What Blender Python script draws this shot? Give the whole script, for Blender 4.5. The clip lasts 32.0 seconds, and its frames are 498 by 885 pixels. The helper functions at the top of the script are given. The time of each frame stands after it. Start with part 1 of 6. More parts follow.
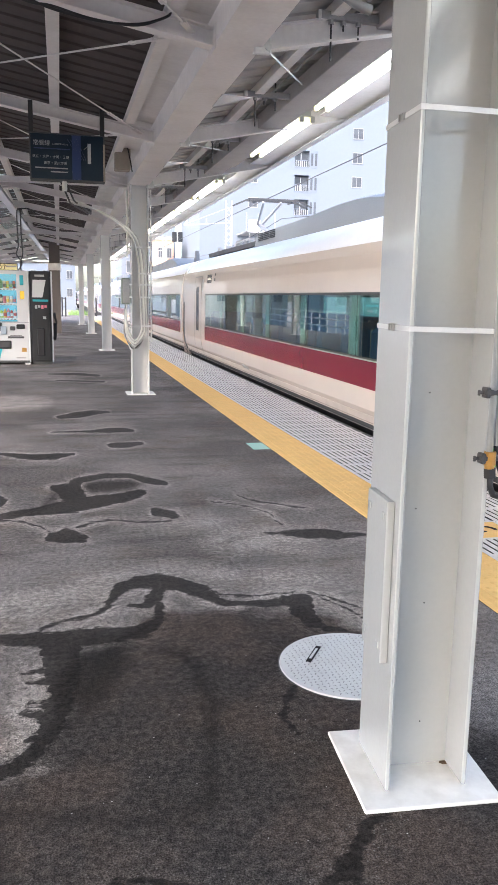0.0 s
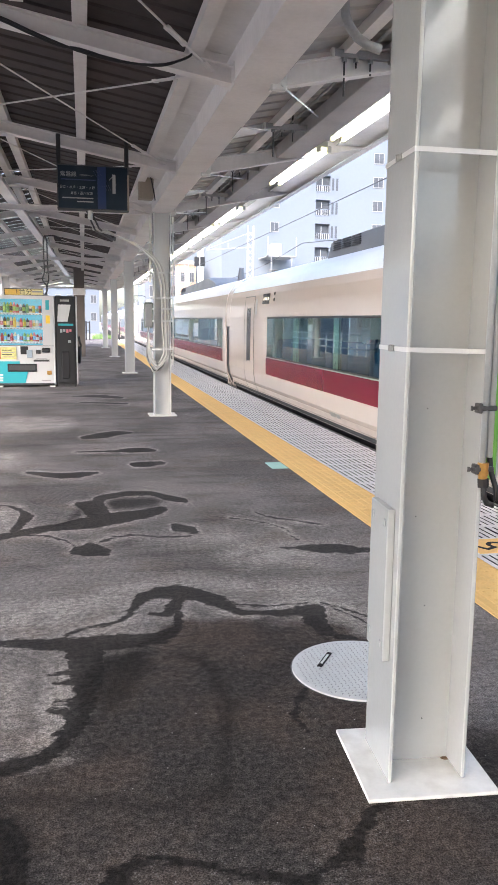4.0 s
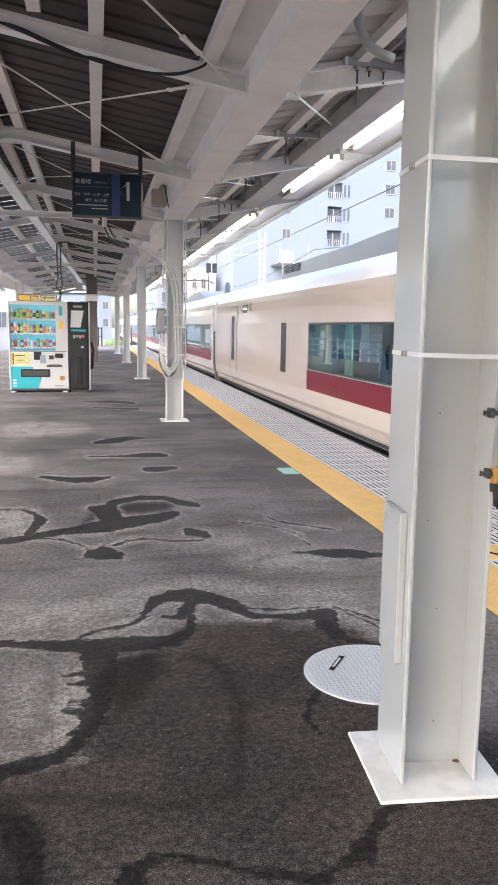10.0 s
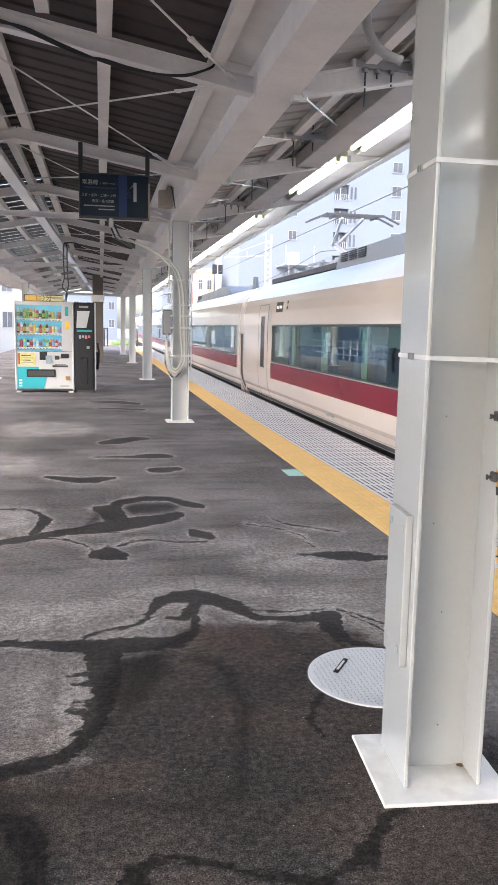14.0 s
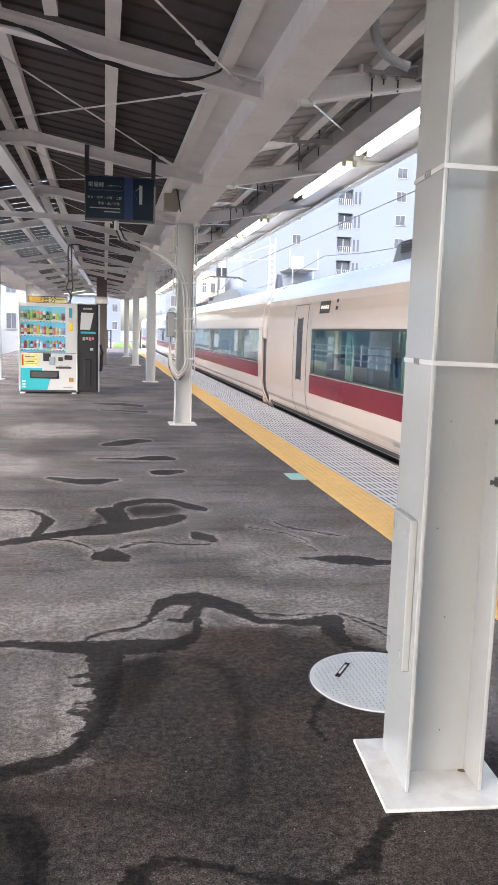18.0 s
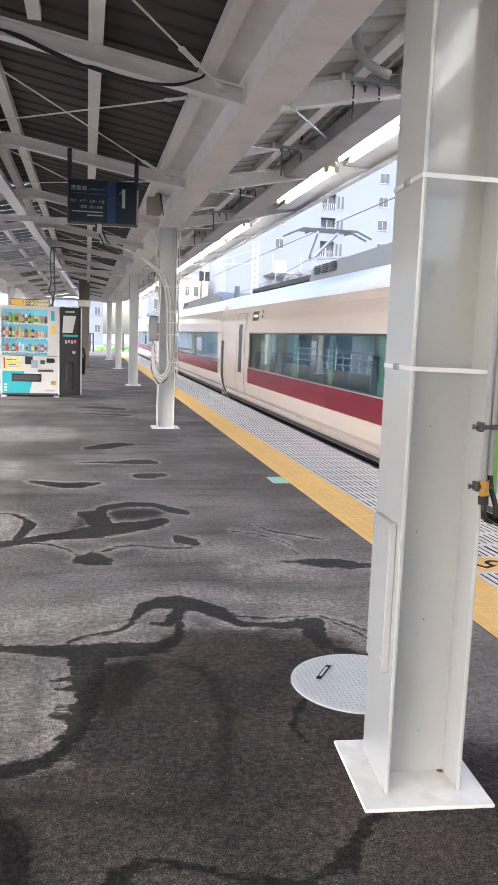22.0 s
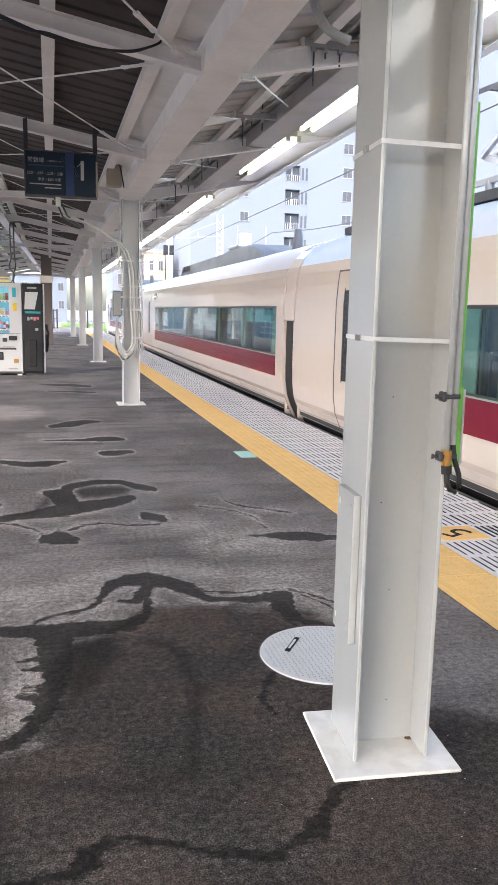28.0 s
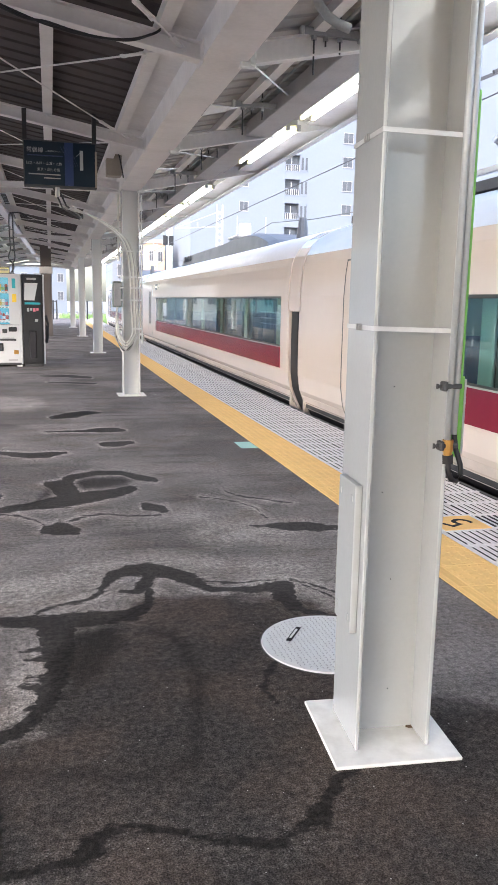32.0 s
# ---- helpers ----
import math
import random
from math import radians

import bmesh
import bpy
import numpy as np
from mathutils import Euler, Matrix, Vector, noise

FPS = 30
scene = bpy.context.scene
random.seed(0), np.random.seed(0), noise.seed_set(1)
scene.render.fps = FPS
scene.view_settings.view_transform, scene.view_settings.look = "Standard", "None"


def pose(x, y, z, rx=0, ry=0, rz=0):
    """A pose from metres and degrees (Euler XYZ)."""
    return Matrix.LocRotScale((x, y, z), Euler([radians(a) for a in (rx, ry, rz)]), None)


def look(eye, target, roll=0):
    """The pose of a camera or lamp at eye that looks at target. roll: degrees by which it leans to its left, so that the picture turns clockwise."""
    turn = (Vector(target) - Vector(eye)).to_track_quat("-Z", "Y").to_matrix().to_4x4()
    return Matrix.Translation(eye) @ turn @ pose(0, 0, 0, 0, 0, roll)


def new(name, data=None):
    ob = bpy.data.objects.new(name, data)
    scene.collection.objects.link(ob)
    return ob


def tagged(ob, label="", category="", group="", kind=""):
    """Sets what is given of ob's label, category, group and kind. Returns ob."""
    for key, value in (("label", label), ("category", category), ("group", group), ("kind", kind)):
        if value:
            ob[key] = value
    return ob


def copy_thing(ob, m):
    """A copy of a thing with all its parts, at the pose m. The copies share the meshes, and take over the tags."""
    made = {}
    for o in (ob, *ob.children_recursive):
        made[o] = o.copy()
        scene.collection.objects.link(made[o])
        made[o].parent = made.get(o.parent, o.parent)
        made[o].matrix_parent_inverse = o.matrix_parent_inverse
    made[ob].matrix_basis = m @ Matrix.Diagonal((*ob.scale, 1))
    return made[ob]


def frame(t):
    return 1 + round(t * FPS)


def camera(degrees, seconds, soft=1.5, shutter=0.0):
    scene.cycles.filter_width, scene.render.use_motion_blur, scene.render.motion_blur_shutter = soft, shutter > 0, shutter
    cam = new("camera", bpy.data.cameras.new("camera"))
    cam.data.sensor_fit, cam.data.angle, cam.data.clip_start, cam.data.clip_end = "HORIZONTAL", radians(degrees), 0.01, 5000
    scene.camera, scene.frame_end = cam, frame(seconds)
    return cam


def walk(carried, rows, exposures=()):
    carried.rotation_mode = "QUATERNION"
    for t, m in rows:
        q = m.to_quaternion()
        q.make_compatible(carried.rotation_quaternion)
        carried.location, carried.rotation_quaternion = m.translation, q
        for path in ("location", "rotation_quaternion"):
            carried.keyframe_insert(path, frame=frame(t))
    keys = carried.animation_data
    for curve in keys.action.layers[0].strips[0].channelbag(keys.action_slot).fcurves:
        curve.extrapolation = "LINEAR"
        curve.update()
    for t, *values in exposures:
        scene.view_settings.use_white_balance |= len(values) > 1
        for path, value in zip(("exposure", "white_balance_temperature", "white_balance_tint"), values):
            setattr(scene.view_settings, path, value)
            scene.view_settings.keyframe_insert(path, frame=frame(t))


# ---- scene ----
cam = camera(35.474, 32.0, 0.7, 0.12)
PATH = [
    (0, look((0.029, 0.216, 1.368), (1.1890, 4.9943, 0.4589), 0.98)),
    (0.5, look((0.029, 0.216, 1.371), (1.1831, 4.9922, 0.4450), 0.85)),
    (1, look((0.034, 0.217, 1.365), (1.1629, 4.9985, 0.4361), 0.63)),
    (1.5, look((0.033, 0.215, 1.368), (1.1352, 5.0028, 0.4400), 0.37)),
    (2, look((0.036, 0.212, 1.370), (1.1000, 5.0136, 0.4697), 0.13)),
    (2.5, look((0.038, 0.159, 1.378), (1.0598, 4.9742, 0.5021), 0.12)),
    (3, look((0.032, 0.132, 1.375), (1.0443, 4.9566, 0.5363), 0.12)),
    (3.5, look((0.026, 0.077, 1.371), (1.0388, 4.9066, 0.5675), 0.36)),
    (5.5, look((-0.002, -0.003, 1.371), (1.0717, 4.8339, 0.6954), 1.40)),
    (6, look((-0.002, -0.006, 1.374), (1.0739, 4.8320, 0.7144), 1.38)),
    (6.5, look((-0.001, -0.005, 1.371), (1.0690, 4.8343, 0.7146), 1.34)),
    (7, look((0.003, -0.003, 1.369), (1.0541, 4.8384, 0.6952), 1.21)),
    (7.5, look((0.004, -0.005, 1.370), (1.0365, 4.8374, 0.6760), 1.11)),
    (8, look((0.007, -0.004, 1.368), (1.0213, 4.8411, 0.6610), 1.00)),
    (8.5, look((0.006, -0.001, 1.369), (1.0037, 4.8461, 0.6553), 0.92)),
    (9, look((0.003, 0.001, 1.368), (0.9874, 4.8503, 0.6490), 0.86)),
    (9.5, look((0.003, 0.002, 1.367), (0.9738, 4.8536, 0.6428), 0.85)),
    (10, look((0.002, 0.004, 1.368), (0.9602, 4.8568, 0.6379), 0.83)),
    (10.5, look((0.002, 0.003, 1.368), (0.9528, 4.8570, 0.6341), 0.86)),
    (11, look((0.002, 0.005, 1.368), (0.9483, 4.8595, 0.6356), 0.90)),
    (11.5, look((-0.001, 0.005, 1.368), (0.9455, 4.8605, 0.6432), 1.03)),
    (12, look((-0.003, 0.004, 1.369), (0.9437, 4.8605, 0.6517), 1.11)),
    (12.5, look((-0.002, 0.004, 1.370), (0.9402, 4.8623, 0.6573), 1.09)),
    (13, look((-0.003, 0.003, 1.371), (0.9338, 4.8625, 0.6580), 1.09)),
    (13.5, look((-0.002, 0.007, 1.371), (0.9285, 4.8666, 0.6534), 1.13)),
    (14, look((-0.001, 0.006, 1.369), (0.9276, 4.8656, 0.6471), 1.18)),
    (14.5, look((-0.001, 0.005, 1.368), (0.9287, 4.8647, 0.6445), 1.22)),
    (16.5, look((-0.008, -0.004, 1.369), (0.9285, 4.8587, 0.6782), 1.56)),
    (17, look((-0.004, 0.003, 1.369), (0.9236, 4.8659, 0.6688), 1.57)),
    (17.5, look((-0.007, 0.004, 1.368), (0.9123, 4.8679, 0.6632), 1.70)),
    (18, look((-0.011, 0.003, 1.368), (0.9057, 4.8684, 0.6677), 1.77)),
    (18.5, look((-0.015, -0.004, 1.370), (0.9040, 4.8632, 0.6873), 1.84)),
    (19, look((-0.016, -0.004, 1.372), (0.9116, 4.8636, 0.7039), 1.86)),
    (19.5, look((-0.013, -0.004, 1.373), (0.9198, 4.8626, 0.7072), 1.81)),
    (20, look((-0.010, -0.001, 1.369), (0.9283, 4.8646, 0.6992), 1.88)),
    (20.5, look((-0.011, -0.000, 1.370), (0.9299, 4.8637, 0.6942), 1.87)),
    (21, look((-0.008, -0.006, 1.372), (0.9500, 4.8552, 0.6964), 1.88)),
    (21.5, look((-0.012, -0.013, 1.373), (0.9766, 4.8420, 0.7030), 1.99)),
    (22, look((-0.012, -0.019, 1.373), (1.0127, 4.8284, 0.6989), 2.02)),
    (22.5, look((-0.007, -0.020, 1.370), (1.0480, 4.8186, 0.6773), 2.05)),
    (23, look((-0.003, -0.008, 1.371), (1.0690, 4.8206, 0.6394), 1.92)),
    (23.5, look((0.007, 0.008, 1.367), (1.0845, 4.8284, 0.5939), 1.68)),
    (24, look((0.007, 0.009, 1.366), (1.0870, 4.8235, 0.5606), 1.46)),
    (24.5, look((0.008, 0.008, 1.366), (1.0966, 4.8172, 0.5399), 1.29)),
    (25, look((0.007, 0.005, 1.367), (1.1125, 4.8102, 0.5348), 1.21)),
    (25.5, look((0.005, 0.002, 1.369), (1.1424, 4.7994, 0.5390), 1.19)),
    (27.5, look((0.009, -0.004, 1.370), (1.2326, 4.7755, 0.5548), 1.21)),
    (28, look((0.012, 0.003, 1.368), (1.2302, 4.7805, 0.5387), 1.21)),
    (28.5, look((0.015, 0.011, 1.368), (1.2309, 4.7860, 0.5201), 1.20)),
    (29, look((0.014, 0.010, 1.366), (1.2305, 4.7831, 0.5081), 1.23)),
    (29.5, look((0.009, 0.004, 1.367), (1.2292, 4.7749, 0.5025), 1.22)),
    (30, look((0.008, 0.006, 1.368), (1.2310, 4.7757, 0.4991), 1.17)),
    (30.5, look((0.006, 0.003, 1.369), (1.2305, 4.7727, 0.5007), 1.17)),
    (31, look((0.008, 0.006, 1.368), (1.2329, 4.7748, 0.4954), 1.06)),
    (31.5, look((0.009, 0.004, 1.368), (1.2279, 4.7734, 0.4895), 1.00)),
    (32, look((0.009, 0.003, 1.366), (1.2241, 4.7717, 0.4785), 1.06)),
]
walk(cam, PATH, [(0, 2.75, 6150, 13), (32, 2.75, 6150, 13)])

# ---------- world and light ----------
world = bpy.data.worlds.new("world")
scene.world = world
world.use_nodes = True
wn = world.node_tree.nodes
sky = wn.new("ShaderNodeTexSky")
sky.sky_type, sky.sun_disc = "NISHITA", False
sky.sun_elevation, sky.sun_rotation = radians(36), radians(231)
sky.air_density, sky.dust_density, sky.ozone_density = 1.1, 3.2, 1.0
wn["Background"].inputs[1].default_value = 0.112
world.node_tree.links.new(sky.outputs[0], wn["Background"].inputs[0])
sun_data = bpy.data.lights.new("sun", "SUN")
sun_data.energy, sun_data.angle, sun_data.color = 0.42, radians(60), (0.97, 0.98, 1.0)
sun = new("sun", sun_data)
sun.matrix_basis = look((-44, -36, 43), (0, 0, 0))


# ---------- materials ----------
def mat(name, color, rough=0.5, metal=0.0, vary=0.12, grain=60.0, stain=1.5, bump=0.1, dirt=None, dirt_amount=0.0,
        emit=0.0, piece=0.0, coat=0.0, embossed=None):
    """A painted or raw surface: two scales of colour change, fine relief, optional blotches of dirt."""
    m = bpy.data.materials.new(name)
    m.use_nodes = True
    nt = m.node_tree
    b = nt.nodes["Principled BSDF"]
    geo = nt.nodes.new("ShaderNodeTexCoord")
    n1, n2 = nt.nodes.new("ShaderNodeTexNoise"), nt.nodes.new("ShaderNodeTexNoise")
    n1.inputs["Scale"].default_value, n2.inputs["Scale"].default_value = stain, grain
    n1.inputs["Detail"].default_value, n2.inputs["Detail"].default_value = 4, 3
    for n in (n1, n2):
        nt.links.new(geo.outputs["Object"], n.inputs["Vector"])
    add = nt.nodes.new("ShaderNodeMath")
    add.operation = "ADD"
    nt.links.new(n1.outputs[0], add.inputs[0])
    nt.links.new(n2.outputs[0], add.inputs[1])
    level = add
    if piece:
        info = nt.nodes.new("ShaderNodeObjectInfo")
        pm = nt.nodes.new("ShaderNodeMath")
        pm.operation = "MULTIPLY_ADD"
        nt.links.new(info.outputs["Random"], pm.inputs[0])
        pm.inputs[1].default_value = piece
        nt.links.new(add.outputs[0], pm.inputs[2])
        level = pm
    ramp = nt.nodes.new("ShaderNodeMapRange")
    ramp.inputs["From Min"].default_value, ramp.inputs["From Max"].default_value = 0.55, 1.45 + piece
    nt.links.new(level.outputs[0], ramp.inputs["Value"])
    mix = nt.nodes.new("ShaderNodeMix")
    mix.data_type = "RGBA"
    mix.inputs[6].default_value = [max(0.0, c * (1 - vary)) for c in color] + [1]
    mix.inputs[7].default_value = [min(1.0, c * (1 + vary)) for c in color] + [1]
    nt.links.new(ramp.outputs[0], mix.inputs[0])
    out = mix.outputs[2]
    if dirt_amount:
        n3 = nt.nodes.new("ShaderNodeTexNoise")
        n3.inputs["Scale"].default_value, n3.inputs["Detail"].default_value = stain * 3.1, 6
        nt.links.new(geo.outputs["Object"], n3.inputs["Vector"])
        r3 = nt.nodes.new("ShaderNodeMapRange")
        r3.inputs["From Min"].default_value, r3.inputs["From Max"].default_value = 0.45, 0.8
        r3.inputs["To Max"].default_value = dirt_amount
        nt.links.new(n3.outputs[0], r3.inputs["Value"])
        m3 = nt.nodes.new("ShaderNodeMix")
        m3.data_type = "RGBA"
        nt.links.new(r3.outputs[0], m3.inputs[0])
        nt.links.new(out, m3.inputs[6])
        m3.inputs[7].default_value = [*(dirt or (0.2, 0.17, 0.14)), 1]
        out = m3.outputs[2]
    # a second colour on whatever stands higher than about 5 mm
    if embossed:
        sp, gt, mw = nt.nodes.new("ShaderNodeSeparateXYZ"), nt.nodes.new("ShaderNodeMapRange"), nt.nodes.new("ShaderNodeMix")
        mw.data_type = "RGBA"
        nt.links.new(geo.outputs["Object"], sp.inputs[0])
        nt.links.new(sp.outputs[2], gt.inputs["Value"])
        gt.inputs["From Min"].default_value, gt.inputs["From Max"].default_value = 0.0045, 0.006
        nt.links.new(gt.outputs[0], mw.inputs[0])
        nt.links.new(out, mw.inputs[6])
        mw.inputs[7].default_value = [*embossed, 1]
        out = mw.outputs[2]
    nt.links.new(out, b.inputs["Base Color"])
    b.inputs["Metallic"].default_value = metal
    rr = nt.nodes.new("ShaderNodeMapRange")
    rr.inputs["From Min"].default_value, rr.inputs["From Max"].default_value = 0.3, 0.7
    rr.inputs["To Min"].default_value, rr.inputs["To Max"].default_value = max(0.02, rough - 0.08), min(1, rough + 0.08)
    if rough >= 0.5:
        nt.links.new(n1.outputs[0], rr.inputs["Value"])
        nt.links.new(rr.outputs[0], b.inputs["Roughness"])
    else:
        b.inputs["Roughness"].default_value = rough
    if bump:
        bp = nt.nodes.new("ShaderNodeBump")
        bp.inputs["Strength"].default_value, bp.inputs["Distance"].default_value = bump, 0.004
        nt.links.new(n2.outputs[0], bp.inputs["Height"])
        nt.links.new(bp.outputs[0], b.inputs["Normal"])
    if emit:
        b.inputs["Emission Color"].default_value = [*color, 1]
        b.inputs["Emission Strength"].default_value = emit
    if rough >= 0.7:
        b.inputs["Specular IOR Level"].default_value = 0.25
    if coat:
        b.inputs["Coat Weight"].default_value, b.inputs["Coat Roughness"].default_value = coat, 0.06
        if bump:
            peel, bc = nt.nodes.new("ShaderNodeTexNoise"), nt.nodes.new("ShaderNodeBump")
            peel.inputs["Scale"].default_value, peel.inputs["Detail"].default_value = 95, 1
            bc.inputs["Strength"].default_value, bc.inputs["Distance"].default_value = 0.12, 0.001
            nt.links.new(geo.outputs["Object"], peel.inputs["Vector"])
            nt.links.new(peel.outputs[0], bc.inputs["Height"])
            nt.links.new(bc.outputs[0], b.inputs["Coat Normal"])
    return m


def translucent_mat(name, color):
    """A milky sheet that lets daylight through."""
    m = bpy.data.materials.new(name)
    m.use_nodes = True
    nt = m.node_tree
    tr = nt.nodes.new("ShaderNodeBsdfTranslucent")
    tr.inputs[0].default_value = [*color, 1]
    nt.links.new(tr.outputs[0], nt.nodes["Material Output"].inputs["Surface"])
    return m


def glass_mat(name, color, rough=0.01):
    m = bpy.data.materials.new(name)
    m.use_nodes = True
    b = m.node_tree.nodes["Principled BSDF"]
    b.inputs["Base Color"].default_value = [*color, 1]
    b.inputs["Transmission Weight"].default_value = 1.0
    b.inputs["Roughness"].default_value, b.inputs["IOR"].default_value = rough, 1.45
    nt = m.node_tree
    tc, no, bp = nt.nodes.new("ShaderNodeTexCoord"), nt.nodes.new("ShaderNodeTexNoise"), nt.nodes.new("ShaderNodeBump")
    no.inputs["Scale"].default_value = 0.8
    bp.inputs["Strength"].default_value, bp.inputs["Distance"].default_value = 0.04, 0.02
    nt.links.new(tc.outputs["Object"], no.inputs["Vector"])
    nt.links.new(no.outputs[0], bp.inputs["Height"])
    nt.links.new(bp.outputs[0], b.inputs["Normal"])
    return m


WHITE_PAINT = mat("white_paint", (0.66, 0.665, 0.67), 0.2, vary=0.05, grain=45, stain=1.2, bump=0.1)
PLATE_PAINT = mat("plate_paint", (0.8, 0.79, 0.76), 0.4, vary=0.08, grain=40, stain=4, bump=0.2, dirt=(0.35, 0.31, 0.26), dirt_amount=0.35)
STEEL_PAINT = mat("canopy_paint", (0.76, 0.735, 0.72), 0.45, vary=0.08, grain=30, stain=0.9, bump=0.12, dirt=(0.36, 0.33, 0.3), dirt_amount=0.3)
# white column paint with the nearest column's shade put into a greyer colour
SHADED_COLUMN_PAINT = mat("shaded_column_paint", (0.455, 0.47, 0.475), 0.22, vary=0.03, grain=70, stain=1.2, bump=0.05, coat=0.6)
GREY_STEEL = mat("grey_steel", (0.34, 0.34, 0.34), 0.5, 0.2, vary=0.15, dirt=(0.2, 0.18, 0.16), dirt_amount=0.3)
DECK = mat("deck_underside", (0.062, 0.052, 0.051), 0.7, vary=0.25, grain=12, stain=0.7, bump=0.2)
# deck near the open rims: the light it catches is put into a paler colour
DECK_LIT = mat("deck_lit", (0.42, 0.41, 0.40), 0.65, vary=0.15, grain=12, stain=0.7, bump=0.2)
SKYLIGHT = translucent_mat("roof_strip", (0.42, 0.42, 0.4))
BLACK = mat("black_rubber", (0.02, 0.02, 0.022), 0.55, vary=0.2)
DARK = mat("dark_grey", (0.05, 0.05, 0.054), 0.6, vary=0.2)
CABLE_GREY = mat("cable_grey", (0.5, 0.5, 0.48), 0.55, vary=0.15)
CABLE_WHITE = mat("cable_white", (0.66, 0.66, 0.63), 0.5, vary=0.1, dirt_amount=0.3)
CONDUIT = mat("conduit_steel", (0.52, 0.55, 0.58), 0.35, 0.25, vary=0.1)
BRASS = mat("brass_clamp", (0.5, 0.28, 0.08), 0.4, 0.7, vary=0.2)
YELLOW = mat("tactile_yellow", (0.84, 0.55, 0.215), 0.85, vary=0.12, grain=90, stain=3, bump=0.3, dirt=(0.45, 0.3, 0.12), dirt_amount=0.25, piece=0.3, embossed=(0.78, 0.50, 0.185))
GRATE = mat("white_grating", (0.72, 0.70, 0.70), 0.7, vary=0.08, grain=80, stain=2, bump=0.2, dirt=(0.4, 0.36, 0.35), dirt_amount=0.3, piece=0.25)
SLOT = mat("slot_dark", (0.014, 0.013, 0.014), 0.8, vary=0.2)
CONCRETE = mat("concrete", (0.36, 0.35, 0.33), 0.85, vary=0.2, grain=50, stain=0.8, bump=0.5, dirt=(0.15, 0.14, 0.12), dirt_amount=0.5)
TREAD = mat("tread_edges", (0.26, 0.27, 0.27), 0.5, 0.2, vary=0.2, grain=60)
MANHOLE = mat("chequer_plate", (0.62, 0.635, 0.635), 0.5, 0.0, vary=0.08, grain=60, stain=5, bump=0.1, dirt=(0.4, 0.38, 0.35), dirt_amount=0.3)
MINT = mat("mint_sticker", (0.36, 0.66, 0.58), 0.6, vary=0.1, dirt=(0.6, 0.7, 0.65), dirt_amount=0.4)
GREEN = mat("green_board", (0.22, 0.55, 0.10), 0.5, vary=0.08)
BALLAST = mat("ballast", (0.30, 0.29, 0.27), 0.95, vary=0.5, grain=22, stain=0.5, bump=1.0)
CREAM = mat("cream_body", (0.72, 0.63, 0.575), 0.18, vary=0.02, grain=5, stain=0.4, bump=0.0, coat=0.5)
ROOF_WHITE = mat("roof_white", (0.80, 0.80, 0.82), 0.3, vary=0.04, grain=6, stain=0.5, bump=0.0, dirt=(0.6, 0.6, 0.6), dirt_amount=0.15)
CRIMSON = mat("crimson_band", (0.2, 0.006, 0.03), 0.26, vary=0.04, grain=5, bump=0.0)
SKIRT = mat("skirt_cream", (0.66, 0.58, 0.54), 0.35, vary=0.06, dirt=(0.3, 0.26, 0.23), dirt_amount=0.3)
UNDER = mat("underframe", (0.028, 0.025, 0.027), 0.7, vary=0.3)
AC_GREY = mat("roof_unit_grey", (0.12, 0.125, 0.135), 0.5, vary=0.1)
AC_PALE = mat("roof_unit_pale", (0.25, 0.26, 0.265), 0.5, vary=0.1)
LINING = mat("car_lining", (0.6, 0.6, 0.58), 0.6, vary=0.05)
SEAT = mat("seat_cloth", (0.03, 0.09, 0.24), 0.9, vary=0.25, grain=120, bump=0.4)
SEAT_BACK = mat("seat_shell", (0.2, 0.22, 0.25), 0.6, vary=0.1)
CURTAIN = mat("curtain", (0.5, 0.52, 0.5), 0.9, vary=0.15, grain=30)
WIN_FRAME = mat("window_rubber", (0.03, 0.035, 0.035), 0.4, vary=0.2)
GLASS = glass_mat("car_glass", (0.40, 0.68, 0.63))
CLEAR = glass_mat("clear_glass", (0.9, 0.95, 0.95))
DISPLAY = mat("display_black", (0.02, 0.02, 0.025), 0.25, vary=0.1)
LED = mat("led_white", (0.9, 0.85, 0.7), 0.5, vary=0.05, emit=0.15)
TUBE = mat("lamp_tube", (1.0, 0.98, 0.9), 0.4, vary=0.02, emit=2.3)
TUBE_END = mat("lamp_tube_end", (1.0, 0.9, 0.3), 0.4, vary=0.02, emit=0.9)
LAMP_BODY = mat("lamp_body", (0.45, 0.45, 0.43), 0.45, vary=0.05)
SIGN_BLUE = mat("sign_face", (0.018, 0.03, 0.045), 0.12, vary=0.1)
SIGN_STRIPE = mat("sign_stripe", (0.012, 0.032, 0.11), 0.3, vary=0.05)
SIGN_INK = mat("sign_ink", (0.36, 0.38, 0.38), 0.5, vary=0.02)
BEIGE = mat("beige_box", (0.3, 0.26, 0.21), 0.6, vary=0.1)
VM_WHITE = mat("machine_white", (0.56, 0.565, 0.575), 0.3, vary=0.03, bump=0.02)
VM_TEAL = mat("machine_teal", (0.03, 0.36, 0.42), 0.35, vary=0.03, bump=0.02)
VM_BLACK = mat("machine_black", (0.014, 0.015, 0.018), 0.45, vary=0.1, bump=0.02)
VM_SHELF = mat("machine_interior", (0.12, 0.46, 0.60), 0.5, vary=0.04, emit=0.10)
# white walls, their sky-blue shade put into a darker bluish colour
BUILDING = mat("shaded_white_render", (0.21, 0.24, 0.285), 0.8, vary=0.03, grain=3, stain=0.15, bump=0.02)
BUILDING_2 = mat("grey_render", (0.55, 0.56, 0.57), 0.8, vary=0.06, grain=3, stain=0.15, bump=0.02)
PALE_WALL = mat("pale_wall", (0.40, 0.40, 0.385), 0.8, vary=0.06, grain=3, stain=0.15, bump=0.02)
